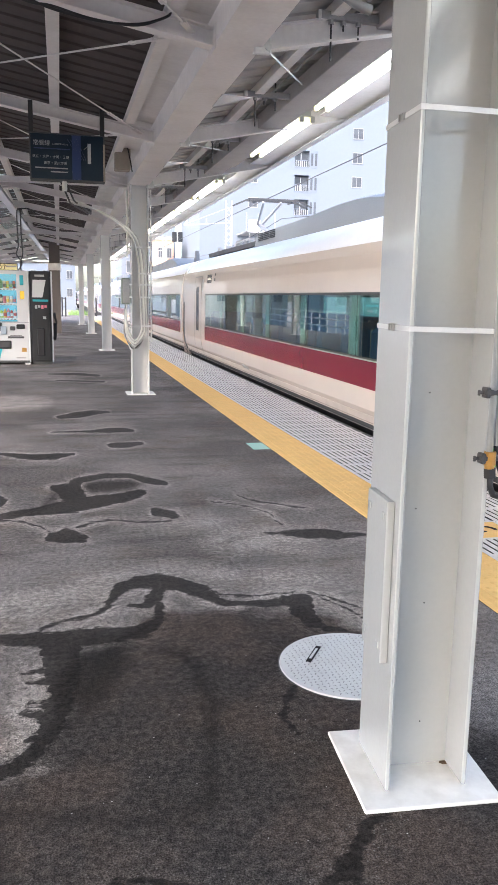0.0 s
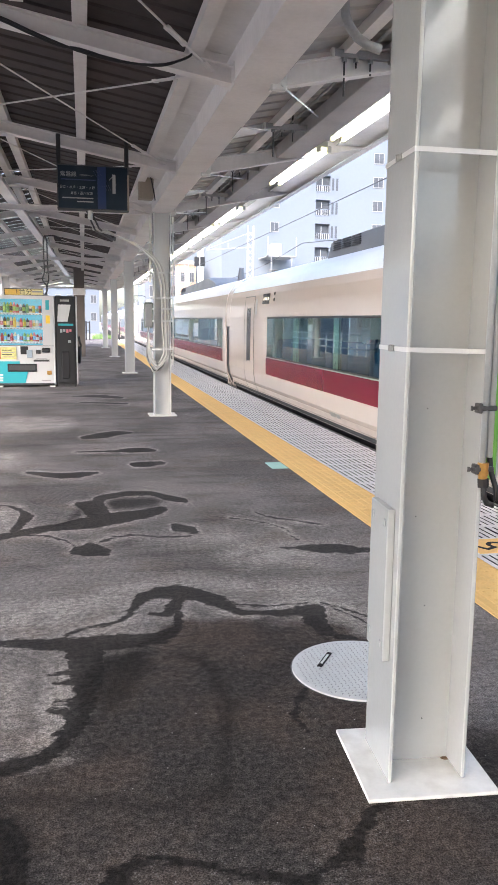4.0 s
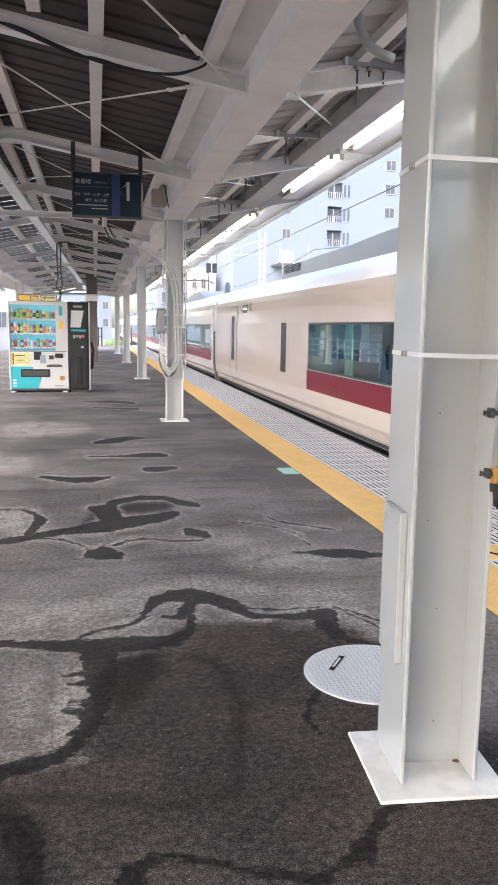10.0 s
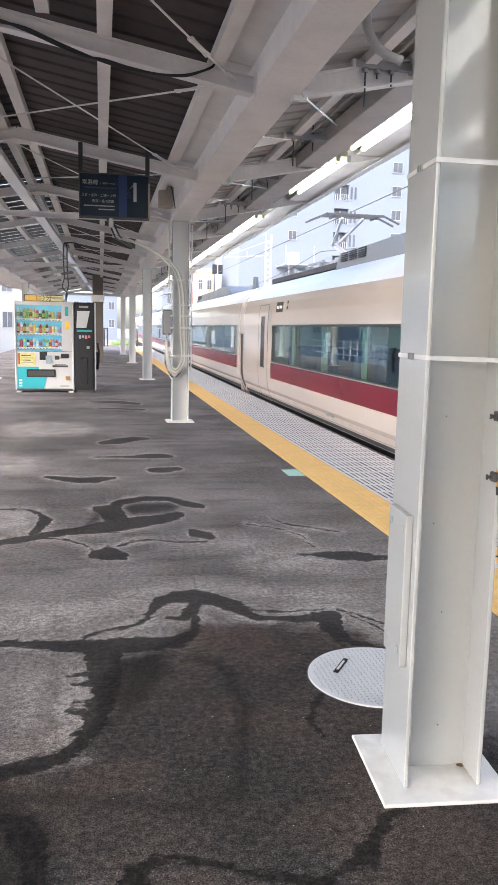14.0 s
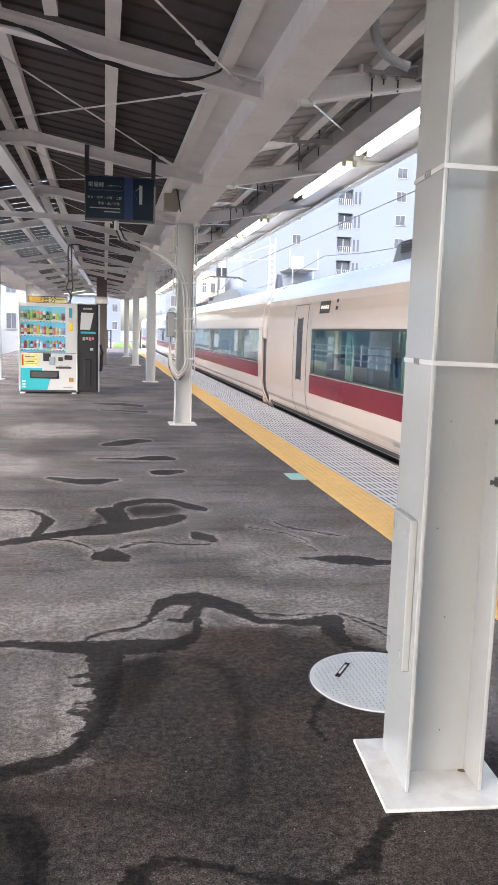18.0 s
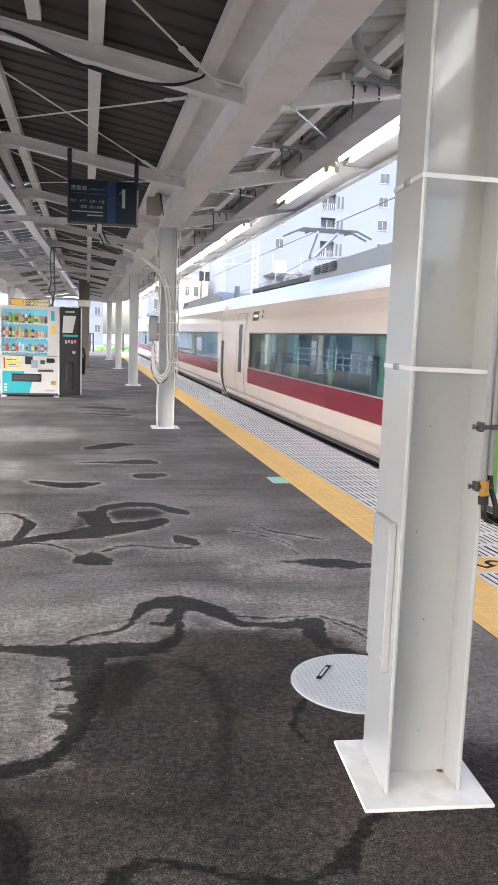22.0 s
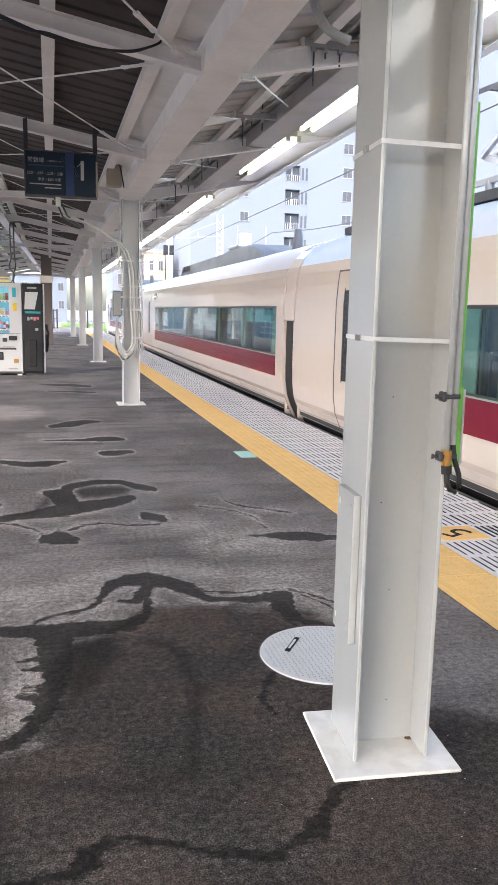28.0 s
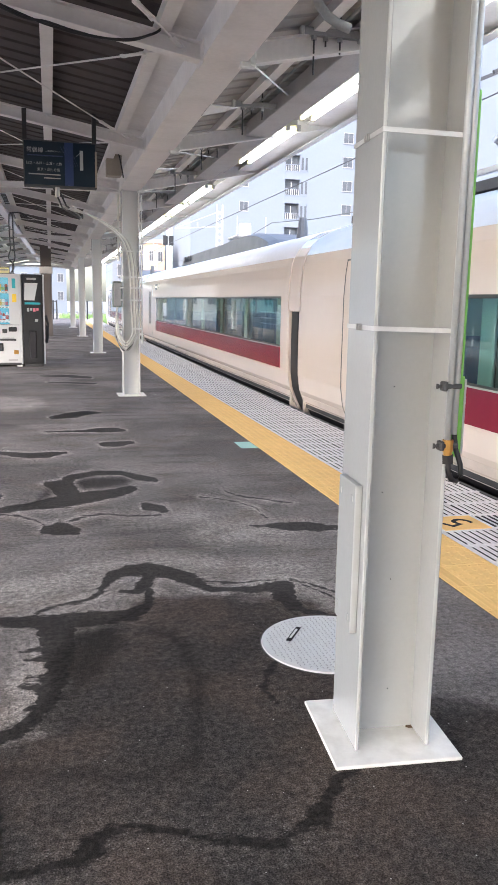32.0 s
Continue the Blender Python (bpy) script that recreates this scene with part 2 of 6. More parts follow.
ORANGE = mat("orange_wall", (0.72, 0.42, 0.3), 0.8, vary=0.05)
BLIND = mat("window_dark", (0.085, 0.095, 0.11), 0.5, vary=0.3, grain=1.5)
LEAF = mat("leaf", (0.24, 0.36, 0.13), 0.7, vary=0.5, grain=8, stain=0.8, bump=0.0)
BARK = mat("bark", (0.16, 0.11, 0.07), 0.9, vary=0.3)
RAIL_STEEL = mat("rail_steel", (0.25, 0.2, 0.17), 0.4, 0.7, vary=0.2)


# ---------- mesh tools ----------
class Mesh:
    """Collects corners and faces of one part."""

    def __init__(self):
        self.v, self.f = [], []

    def add(self, verts, faces):
        n = len(self.v)
        self.v += [tuple(p) for p in verts]
        self.f += [tuple(i + n for i in q) for q in faces]
        return self

    def box(self, x0, x1, y0, y1, z0, z1, c=0.0):
        if c <= 0:
            v = [(x, y, z) for x in (x0, x1) for y in (y0, y1) for z in (z0, z1)]
            return self.add(v, [(0, 1, 3, 2), (4, 6, 7, 5), (0, 4, 5, 1), (2, 3, 7, 6), (0, 2, 6, 4), (1, 5, 7, 3)])
        c = min(c, (x1 - x0) * 0.45, (y1 - y0) * 0.45, (z1 - z0) * 0.45)
        bm = bmesh.new()
        bmesh.ops.create_cube(bm, size=1, matrix=Matrix.Translation(((x0 + x1) / 2, (y0 + y1) / 2, (z0 + z1) / 2))
                              @ Matrix.Diagonal((x1 - x0, y1 - y0, z1 - z0, 1)))
        bmesh.ops.bevel(bm, geom=bm.edges[:], offset=c, segments=1, affect="EDGES")
        bm.verts.index_update()
        self.add([p.co[:] for p in bm.verts], [[q.index for q in g.verts] for g in bm.faces])
        bm.free()
        return self

    def soft(self, pts, r, n=8, k=5):
        """A round cable that runs smoothly through its points."""
        p = [Vector(q) for q in pts]
        p = [p[0] * 2 - p[1]] + p + [p[-1] * 2 - p[-2]]
        out = []
        for i in range(1, len(p) - 2):
            for j in range(k):
                t = j / k
                a, b, c, d = p[i - 1:i + 3]
                out.append(0.5 * (2 * b + (c - a) * t + (2 * a - 5 * b + 4 * c - d) * t * t + (3 * b - a - 3 * c + d) * t ** 3))
        return self.tube(out + [p[-2]], r, n)

    def bar(self, a, b, w, h, up=(0, 0, 1)):
        """A rectangular bar from a to b."""
        a, b, up = Vector(a), Vector(b), Vector(up)
        d = (b - a).normalized()
        s = d.cross(up).normalized() * (w / 2)
        t = s.cross(d).normalized() * (h / 2)
        v = [p + i * s + j * t for p in (a, b) for i, j in ((-1, -1), (1, -1), (1, 1), (-1, 1))]
        return self.add(v, [(3, 2, 1, 0), (4, 5, 6, 7), (0, 1, 5, 4), (1, 2, 6, 5), (2, 3, 7, 6), (3, 0, 4, 7)])

    def tube(self, pts, r, n=8, r2=None, caps=True):
        pts = [Vector(p) for p in pts]
        rings = []
        ref = Vector((0.3, 0.2, 1)).normalized()
        for i, p in enumerate(pts):
            d = (pts[min(i + 1, len(pts) - 1)] - pts[max(i - 1, 0)]).normalized()
            if abs(d.dot(ref)) > 0.95:
                ref = Vector((1, 0.1, 0.2)).normalized()
            s = d.cross(ref).normalized()
            t = s.cross(d)
            rad = r if r2 is None else r + (r2 - r) * i / max(1, len(pts) - 1)
            rings.append([p + rad * (math.cos(2 * math.pi * k / n) * s + math.sin(2 * math.pi * k / n) * t) for k in range(n)])
        v = [q for ring in rings for q in ring]
        f = []
        for i in range(len(pts) - 1):
            for k in range(n):
                f.append((i * n + k, i * n + (k + 1) % n, (i + 1) * n + (k + 1) % n, (i + 1) * n + k))
        if caps:
            f.append(tuple(range(n)))
            f.append(tuple(reversed(range((len(pts) - 1) * n, len(pts) * n))))
        return self.add(v, f)

    def hbeam(self, a, b, w, h, t=0.012):
        """An H-section from a to b: flanges across, web upright."""
        a, b = Vector(a), Vector(b)
        up = Vector((0, 0, 1))
        s = (b - a).normalized().cross(up).normalized()
        n = s.cross((b - a).normalized())
        for k in (-1, 1):
            self.bar(a + n * k * (h / 2 - t / 2), b + n * k * (h / 2 - t / 2), w, t)
        return self.bar(a, b, t, h - 2 * t)


def link(name, mesh, material, parent=None, label="", smooth=False, at=None):
    data = bpy.data.meshes.new(name)
    data.from_pydata(mesh.v, [], mesh.f)
    data.materials.append(material)
    if smooth:
        data.polygons.foreach_set("use_smooth", [True] * len(data.polygons))
    bm = bmesh.new()
    bm.from_mesh(data)
    bmesh.ops.recalc_face_normals(bm, faces=bm.faces)
    bm.to_mesh(data)
    bm.free()
    ob = new(name, data)
    if parent:
        ob.parent = parent
    if at is not None:
        ob.matrix_basis = at
    return tagged(ob, label)


def part(name, mesh, material, parent, label="", smooth=False, at=None):
    return link(name, mesh, material, parent, label, smooth, at)


def share(name, data, parent, at):
    """A piece of its own on mesh data that it shares with its like."""
    ob = new(name, data)
    ob.parent = parent
    ob.matrix_basis = at
    return ob


def thing(name, label, category, at=None, group="", kind=""):
    ob = new(name)
    if at is not None:
        ob.matrix_basis = at
    return tagged(ob, label, category, group, kind)


def words(name, text, size, material, parent, at):
    """Lettering as a thin mesh of its own."""
    cu = bpy.data.curves.new(name, "FONT")
    cu.body, cu.size, cu.extrude, cu.align_x, cu.align_y = text, size, 0.0008, "CENTER", "CENTER"
    tmp = bpy.data.objects.new(name, cu)
    data = bpy.data.meshes.new_from_object(tmp)
    bpy.data.objects.remove(tmp)
    bpy.data.curves.remove(cu)
    data.materials.append(material)
    ob = new(name, data)
    ob.parent = parent
    ob.matrix_basis = at
    return ob


# ---------- asphalt with wet patches ----------
def capsule_group():
    g = bpy.data.node_groups.new("capsule", "ShaderNodeTree")
    for n in ("P", "A", "B"):
        g.interface.new_socket(n, in_out="INPUT", socket_type="NodeSocketVector")
    for n in ("R", "S", "Q"):
        g.interface.new_socket(n, in_out="INPUT", socket_type="NodeSocketFloat")
    g.interface.new_socket("D", in_out="OUTPUT", socket_type="NodeSocketFloat")
    gi, go = g.nodes.new("NodeGroupInput"), g.nodes.new("NodeGroupOutput")

    def vm(op, *ins):
        n = g.nodes.new("ShaderNodeVectorMath")
        n.operation = op
        for k, s in enumerate(ins):
            g.links.new(s, n.inputs[3] if (op == "SCALE" and k == 1) else n.inputs[k])
        return n

    def ma(op, a, b):
        n = g.nodes.new("ShaderNodeMath")
        n.operation = op
        g.links.new(a, n.inputs[0])
        g.links.new(b, n.inputs[1])
        return n
    # each stroke waits for the one before it
    late = g.nodes.new("ShaderNodeMath")
    late.operation = "SUBTRACT"
    g.links.new(gi.outputs["Q"], late.inputs[0])
    late.inputs[1].default_value = 1000.0
    over = g.nodes.new("ShaderNodeMath")
    over.operation = "MAXIMUM"
    g.links.new(late.outputs[0], over.inputs[0])
    over.inputs[1].default_value = 0.0
    point = vm("ADD", gi.outputs["P"], over.outputs[0]).outputs[0]
    pa = vm("SUBTRACT", point, gi.outputs["A"]).outputs[0]
    ba = vm("SUBTRACT", gi.outputs["B"], gi.outputs["A"]).outputs[0]
    h = ma("DIVIDE", vm("DOT_PRODUCT", pa, ba).outputs["Value"], vm("DOT_PRODUCT", ba, ba).outputs["Value"])
    h.use_clamp = True
    d = vm("LENGTH", vm("SUBTRACT", pa, vm("SCALE", ba, h.outputs[0]).outputs[0]).outputs[0]).outputs["Value"]
    width = ma("ADD", gi.outputs["R"], ma("MULTIPLY", h.outputs[0], ma("SUBTRACT", gi.outputs["S"], gi.outputs["R"]).outputs[0]).outputs[0])
    g.links.new(ma("MINIMUM", gi.outputs["Q"], ma("SUBTRACT", d, width.outputs[0]).outputs[0]).outputs[0], go.inputs["D"])
    return g


CAPSULE = capsule_group()


def asphalt_material(y0, y1, puddle_set, damp_set, pale_set, faint_set, squash, rim_width):
    """Worn asphalt with water marks; squash shortens the marks' widths along the platform."""
    m = bpy.data.materials.new("asphalt")
    m.use_nodes = True
    nt = m.node_tree
    b = nt.nodes["Principled BSDF"]
    group = CAPSULE
    tc = nt.nodes.new("ShaderNodeTexCoord")

    def noise_node(scale, detail, vec=None, rough=0.55):
        n = nt.nodes.new("ShaderNodeTexNoise")
        n.inputs["Scale"].default_value, n.inputs["Detail"].default_value, n.inputs["Roughness"].default_value = scale, detail, rough
        nt.links.new(vec or tc.outputs["Object"], n.inputs["Vector"])
        return n.outputs[0] if vec is None or scale != 5.0 else n.outputs["Color"]

    def cells(scale):
        n = nt.nodes.new("ShaderNodeTexVoronoi")
        n.inputs["Scale"].default_value = scale
        nt.links.new(tc.outputs["Object"], n.inputs["Vector"])
        return n

    def math_node(op, a, bb):
        n = nt.nodes.new("ShaderNodeMath")
        n.operation = op
        for i, q in enumerate((a, bb)):
            if isinstance(q, (int, float)):
                n.inputs[i].default_value = q
            else:
                nt.links.new(q, n.inputs[i])
        return n.outputs[0]

    def vec_node(op, a, *values):
        n = nt.nodes.new("ShaderNodeVectorMath")
        n.operation = op
        nt.links.new(a, n.inputs[0])
        for i, v in enumerate(values):
            n.inputs[i + 1].default_value = v
        return n.outputs[0]

    def ramp(v, a, bb, lo=0.0, hi=1.0):
        n = nt.nodes.new("ShaderNodeMapRange")
        n.interpolation_type = "SMOOTHSTEP"
        n.inputs[1].default_value, n.inputs[2].default_value, n.inputs[3].default_value, n.inputs[4].default_value = a, bb, lo, hi
        nt.links.new(v, n.inputs[0])
        return n.outputs[0]

    def blend(f, a, c):
        n = nt.nodes.new("ShaderNodeMix")
        n.data_type = "RGBA"
        for i, q in ((0, f), (6, a), (7, c)):
            if isinstance(q, tuple):
                n.inputs[i].default_value = [*q, 1]
            elif isinstance(q, float):
                n.inputs[i].default_value = q
            else:
                nt.links.new(q, n.inputs[i])
        return n.outputs[2]
    # wandering outline
    warp = noise_node(5.0, 6, tc.outputs["Object"], 0.68)
    off = nt.nodes.new("ShaderNodeVectorMath")
    off.operation = "MULTIPLY_ADD"
    nt.links.new(vec_node("SUBTRACT", warp, (0.5, 0.5, 0.5)), off.inputs[0])
    off.inputs[1].default_value = (0.09, 0.09, 0)
    nt.links.new(tc.outputs["Object"], off.inputs[2])
    flat = vec_node("MULTIPLY", off.outputs[0], (1, squash, 0))

    def field(strokes):
        out = None
        for line in strokes:
            for (ax, ay, ar), (bx, by, br) in zip(line, line[1:]):
                if max(ay, by) < y0 - 0.45 or min(ay, by) > y1 + 0.45:
                    continue
                n = nt.nodes.new("ShaderNodeGroup")
                n.node_tree = group
                nt.links.new(flat, n.inputs["P"])
                n.inputs["A"].default_value, n.inputs["B"].default_value = (ax, ay * squash, 0), (bx + 0.001, by * squash, 0)
                n.inputs["R"].default_value, n.inputs["S"].default_value = ar, br
                if out is None:
                    n.inputs["Q"].default_value = 9.0
                else:
                    nt.links.new(out, n.inputs["Q"])
                out = n.outputs[0]
        return math_node("ADD", 9.0, 0.0) if out is None else out
    fray_map = nt.nodes.new("ShaderNodeMapping")
    fray_map.inputs["Scale"].default_value = (0.55, 1.5, 1)
    nt.links.new(tc.outputs["Object"], fray_map.inputs["Vector"])
    fray = math_node("SUBTRACT", noise_node(17, 6, fray_map.outputs[0], 0.72), 0.5)
    puddles = math_node("ADD", field(puddle_set), math_node("MULTIPLY", fray, 0.065))
    faint = math_node("ADD", field(faint_set), math_node("MULTIPLY", fray, 0.08))
    pale = field(pale_set)
    wet = ramp(puddles, 0.004, -0.006)
    # aggregate, mortar and wear
    chips, sand = cells(130), cells(330)
    fine, coarse = noise_node(190, 2), noise_node(42, 5, None, 0.75)
    base = blend(ramp(noise_node(0.9, 5), 0.35, 0.66), (0.158, 0.144, 0.137), (0.27, 0.247, 0.233))
    base = blend(math_node("MULTIPLY", ramp(noise_node(2.7, 4), 0.5, 0.68), 0.45), base, (0.185, 0.148, 0.125))
    streak_map = nt.nodes.new("ShaderNodeMapping")
    streak_map.inputs["Scale"].default_value = (0.5, 3.0, 1)
    nt.links.new(tc.outputs["Object"], streak_map.inputs["Vector"])
    base = blend(math_node("MULTIPLY", ramp(noise_node(1.6, 5, streak_map.outputs[0]), 0.5, 0.68), 0.35), base, (0.06, 0.056, 0.055))
    # chalky dried margins: strongest close to the water and on the open pale ground
    reach = math_node("ADD", puddles, math_node("MULTIPLY", math_node("SUBTRACT", noise_node(7, 5, None, 0.7), 0.45), rim_width * 1.6))
    dry = math_node("MULTIPLY", ramp(reach, rim_width, -0.01), ramp(noise_node(2.6, 4), 0.38, 0.6, 0.42, 1.0))
    dry = math_node("MAXIMUM", dry, math_node("MULTIPLY", ramp(pale, 0.12, -0.14), ramp(noise_node(6, 5, None, 0.7), 0.34, 0.6, 0.35, 1.0)))
    grain = ramp(math_node("ADD", math_node("MULTIPLY", fine, 0.5), math_node("MULTIPLY", coarse, 0.5)), 0.36, 0.62, 0.25, 1.0)
    base = blend(math_node("MULTIPLY", math_node("MULTIPLY", dry, grain), 0.78), base, (0.55, 0.505, 0.46))
    moist = blend(ramp(noise_node(1.7, 4), 0.42, 0.62), (0.047, 0.042, 0.040), (0.080, 0.062, 0.052))
    moist = blend(math_node("MULTIPLY", ramp(coarse, 0.45, 0.62), 0.3), moist, (0.085, 0.074, 0.067))
    moist = blend(math_node("MULTIPLY", ramp(noise_node(9, 5, None, 0.7), 0.5, 0.66), 0.45), moist, (0.024, 0.022, 0.022))
    if damp_set:
        damp = math_node("ADD", field(damp_set), math_node("MULTIPLY", math_node("SUBTRACT", noise_node(4, 4), 0.5), 0.25))
        damp_f = math_node("MULTIPLY", ramp(damp, 0.05, -0.06), 0.93)
        base = blend(damp_f, base, moist)
    # light chips, dark pits
    shade = math_node("MULTIPLY", ramp(fine, 0.34, 0.64, 0.60, 1.42), ramp(coarse, 0.34, 0.66, 0.66, 1.38))
    shade = math_node("MULTIPLY", shade, ramp(sand.outputs["Distance"], 0.15, 0.6, 1.12, 0.8))
    base = vec_scale(nt, base, shade)
    chip = math_node("MULTIPLY", ramp(chips.outputs["Color"], 0.68, 0.74), ramp(chips.outputs["Distance"], 0.42, 0.25))
    base = blend(math_node("MULTIPLY", chip, math_node("ADD", math_node("MULTIPLY", dry, 0.3), 0.07)), base, (0.42, 0.41, 0.39))
    speck = cells(34)
    glint = math_node("MULTIPLY", ramp(speck.outputs["Color"], 0.80, 0.82), ramp(speck.outputs["Distance"], 0.10, 0.05))
    base = blend(math_node("MULTIPLY", glint, 0.8), base, (0.62, 0.60, 0.57))
    pits = math_node("MULTIPLY", ramp(noise_node(60, 3, None, 0.7), 0.37, 0.31), 0.7)
    base = blend(pits, base, (0.012, 0.011, 0.011))
    base = blend(math_node("MULTIPLY", ramp(faint, 0.04, -0.04), 0.68), base, (0.018, 0.0165, 0.016))
    base = blend(math_node("MULTIPLY", wet, math_node("ADD", 0.80, math_node("MULTIPLY", coarse, 0.2))), base, blend(ramp(coarse, 0.4, 0.64), (0.008, 0.007, 0.0068), (0.030, 0.026, 0.024)))
    nt.links.new(base, b.inputs["Base Color"])
    nt.links.new(math_node("SUBTRACT", 0.95, math_node("MULTIPLY", wet, 0.35)), b.inputs["Roughness"])
    b.inputs["Specular IOR Level"].default_value = 0.06
    bp = nt.nodes.new("ShaderNodeBump")
    bp.inputs["Distance"].default_value = 0.006
    nt.links.new(math_node("SUBTRACT", 1.0, math_node("MULTIPLY", wet, 0.5)), bp.inputs["Strength"])
    nt.links.new(math_node("ADD", math_node("MULTIPLY", fine, 0.5), math_node("SUBTRACT", coarse, math_node("MULTIPLY", pits, 0.5))), bp.inputs["Height"])
    nt.links.new(bp.outputs[0], b.inputs["Normal"])
    return m


def vec_scale(nt, a, f):
    n = nt.nodes.new("ShaderNodeVectorMath")
    n.operation = "SCALE"
    nt.links.new(a, n.inputs[0])
    nt.links.new(f, n.inputs[3])
    return n.outputs[0]


# strokes of water on the asphalt: x, y and half width along each
WET_ARM = ((-0.8, 3.38, 0.02), (-0.43, 3.346, 0.022), (-0.311, 3.335, 0.027), (-0.191, 3.305, 0.034), (-0.04, 3.26, 0.048), (0.08, 3.26, 0.052), (0.2, 3.26, 0.048), (0.3, 3.27, 0.037), (0.37, 3.33, 0.031), (0.42, 3.42, 0.021), (0.43, 3.55, 0.026))
WET_RIDGE = ((-0.09, 3.37, 0.007), (-0.04, 3.42, 0.01), (0.03, 3.44, 0.01), (0.11, 3.46, 0.012), (0.17, 3.52, 0.017), (0.21, 3.61, 0.016), (0.25, 3.72, 0.025), (0.29, 3.8, 0.04), (0.38, 3.84, 0.051), (0.48, 3.85, 0.062), (0.57, 3.77, 0.055), (0.64, 3.69, 0.053), (0.68, 3.59, 0.037), (0.73, 3.51, 0.022), (0.8, 3.49, 0.022), (0.91, 3.46, 0.022), (1, 3.47, 0.035))
WET_KNOT = ((0.46, 3.76, 0.04), (0.42, 3.63, 0.038), (0.37, 3.54, 0.022), (0.3, 3.57, 0.013))
WET_HEAD = ((1.02, 3.48, 0.044), (1.08, 3.47, 0.052), (1.04, 3.32, 0.048), (1.05, 3.21, 0.038), (1.09, 3.15, 0.022), (1.16, 3.11, 0.011))
WET_FALL = ((0.01, 3.15, 0.075), (0.0, 2.94, 0.066), (0.0, 2.8, 0.045), (-0.02, 2.68, 0.045), (-0.04, 2.57, 0.035), (-0.076, 2.471, 0.029), (-0.124, 2.402, 0.027), (-0.187, 2.378, 0.027), (-0.246, 2.362, 0.029), (-0.308, 2.333, 0.03), (-0.6, 2.25, 0.05))
FINGER_A = ((-0.142, 2.995, 0.008), (-0.088, 2.997, 0.014), (-0.033, 2.994, 0.023))
FINGER_B = ((-0.124, 2.903, 0.006), (-0.075, 2.905, 0.019), (-0.033, 2.899, 0.026))
FINGER_C = ((-0.107, 2.758, 0.008), (-0.062, 2.746, 0.016), (-0.021, 2.731, 0.023))
FINGER_D = ((-0.121, 2.695, 0.01), (-0.071, 2.679, 0.021), (-0.031, 2.648, 0.023))
FINGER_E = ((-0.111, 2.531, 0.008), (-0.068, 2.543, 0.016), (-0.044, 2.57, 0.02))
WET_HOOK = ((0.81, 2.69, 0.013), (0.75, 2.58, 0.01), (0.72, 2.49, 0.012), (0.73, 2.4, 0.01))
WET_BROOK = ((-0.22, 1.76, 0.012), (-0.09, 1.74, 0.009), (-0.02, 1.75, 0.014), (0.04, 1.76, 0.02), (0.07, 1.79, 0.034), (0.11, 1.84, 0.012), (0.17, 1.85, 0.011), (0.23, 1.84, 0.011), (0.28, 1.82, 0.011), (0.33, 1.79, 0.01), (0.39, 1.76, 0.01), (0.46, 1.74, 0.012), (0.52, 1.71, 0.012), (0.58, 1.73, 0.011), (0.64, 1.76, 0.012), (0.68, 1.79, 0.033), (0.72, 1.84, 0.019), (0.76, 1.9, 0.018), (0.8, 1.94, 0.013), (0.86, 1.96, 0.006))
THREAD_A = ((0.69, 3.69, 0.008), (0.74, 3.61, 0.008), (0.87, 3.56, 0.007), (0.99, 3.56, 0.007), (1.06, 3.57, 0.009))
THREAD_B = ((1.14, 3.56, 0.007), (1.22, 3.49, 0.007), (1.26, 3.41, 0.007), (1.32, 3.33, 0.005))
THREAD_C = ((1.17, 3.51, 0.005), (1.23, 3.39, 0.006), (1.27, 3.26, 0.005), (1.31, 3.16, 0.005))
FAINT_FALL = ((0.15, 3.07, 0.104), (0.09, 2.82, 0.085), (0.01, 2.61, 0.043))
FAINT_BEND = ((0.38, 3.07, 0.014), (0.46, 3.02, 0.023), (0.5, 2.9, 0.018), (0.5, 2.67, 0.019), (0.47, 2.46, 0.019), (0.43, 2.25, 0.016), (0.39, 2.12, 0.015), (0.32, 2.07, 0.01))
FAINT_LINE = ((-0.2, 2.19, 0.016), (-0.07, 2.16, 0.013), (0.01, 2.13, 0.008), (0.08, 2.11, 0.013), (0.13, 2.08, 0.008), (0.2, 2.07, 0.005), (0.27, 2.07, 0.008))
DAMP_A = ((0.15, 2.83, 0.182), (0.5, 2.84, 0.376), (0.94, 2.82, 0.344))
DAMP_B = ((0.1, 2.36, 0.198), (0.51, 2.17, 0.351), (0.92, 2.08, 0.267))
DAMP_C = ((-0.9, 2.0, 0.27), (-0.24, 2.1, 0.21), (0.14, 1.92, 0.302), (0.66, 1.73, 0.328), (1.3, 1.75, 0.33))
STREAM = ((-0.83, 4.89, 0.031), (-0.65, 4.99, 0.032), (-0.48, 5.06, 0.033), (-0.34, 5.15, 0.035), (-0.2, 5.22, 0.036), (-0.05, 5.28, 0.055), (0.08, 5.35, 0.076), (0.24, 5.42, 0.065), (0.4, 5.48, 0.053), (0.55, 5.61, 0.042))
RING = ((-0.05, 5.89, 0.03), (0.05, 5.79, 0.081), (0.09, 5.56, 0.088), (0.1, 6.04, 0.04), (0.3, 6.18, 0.033), (0.52, 6.17, 0.033), (0.66, 5.96, 0.047), (0.75, 5.88, 0.031))
POOL = ((-0.05, 4.65, 0.038), (0.04, 4.67, 0.063), (0.11, 4.6, 0.038))
DROP = ((0.6, 5.09, 0.041), (0.7, 5.01, 0.04))
LEFT_LOOP = ((-0.93, 5.95, 0.009), (-0.56, 5.9, 0.012), (-0.45, 5.76, 0.018), (-0.4, 5.52, 0.046), (-0.42, 5.32, 0.037), (-0.46, 5.17, 0.029))
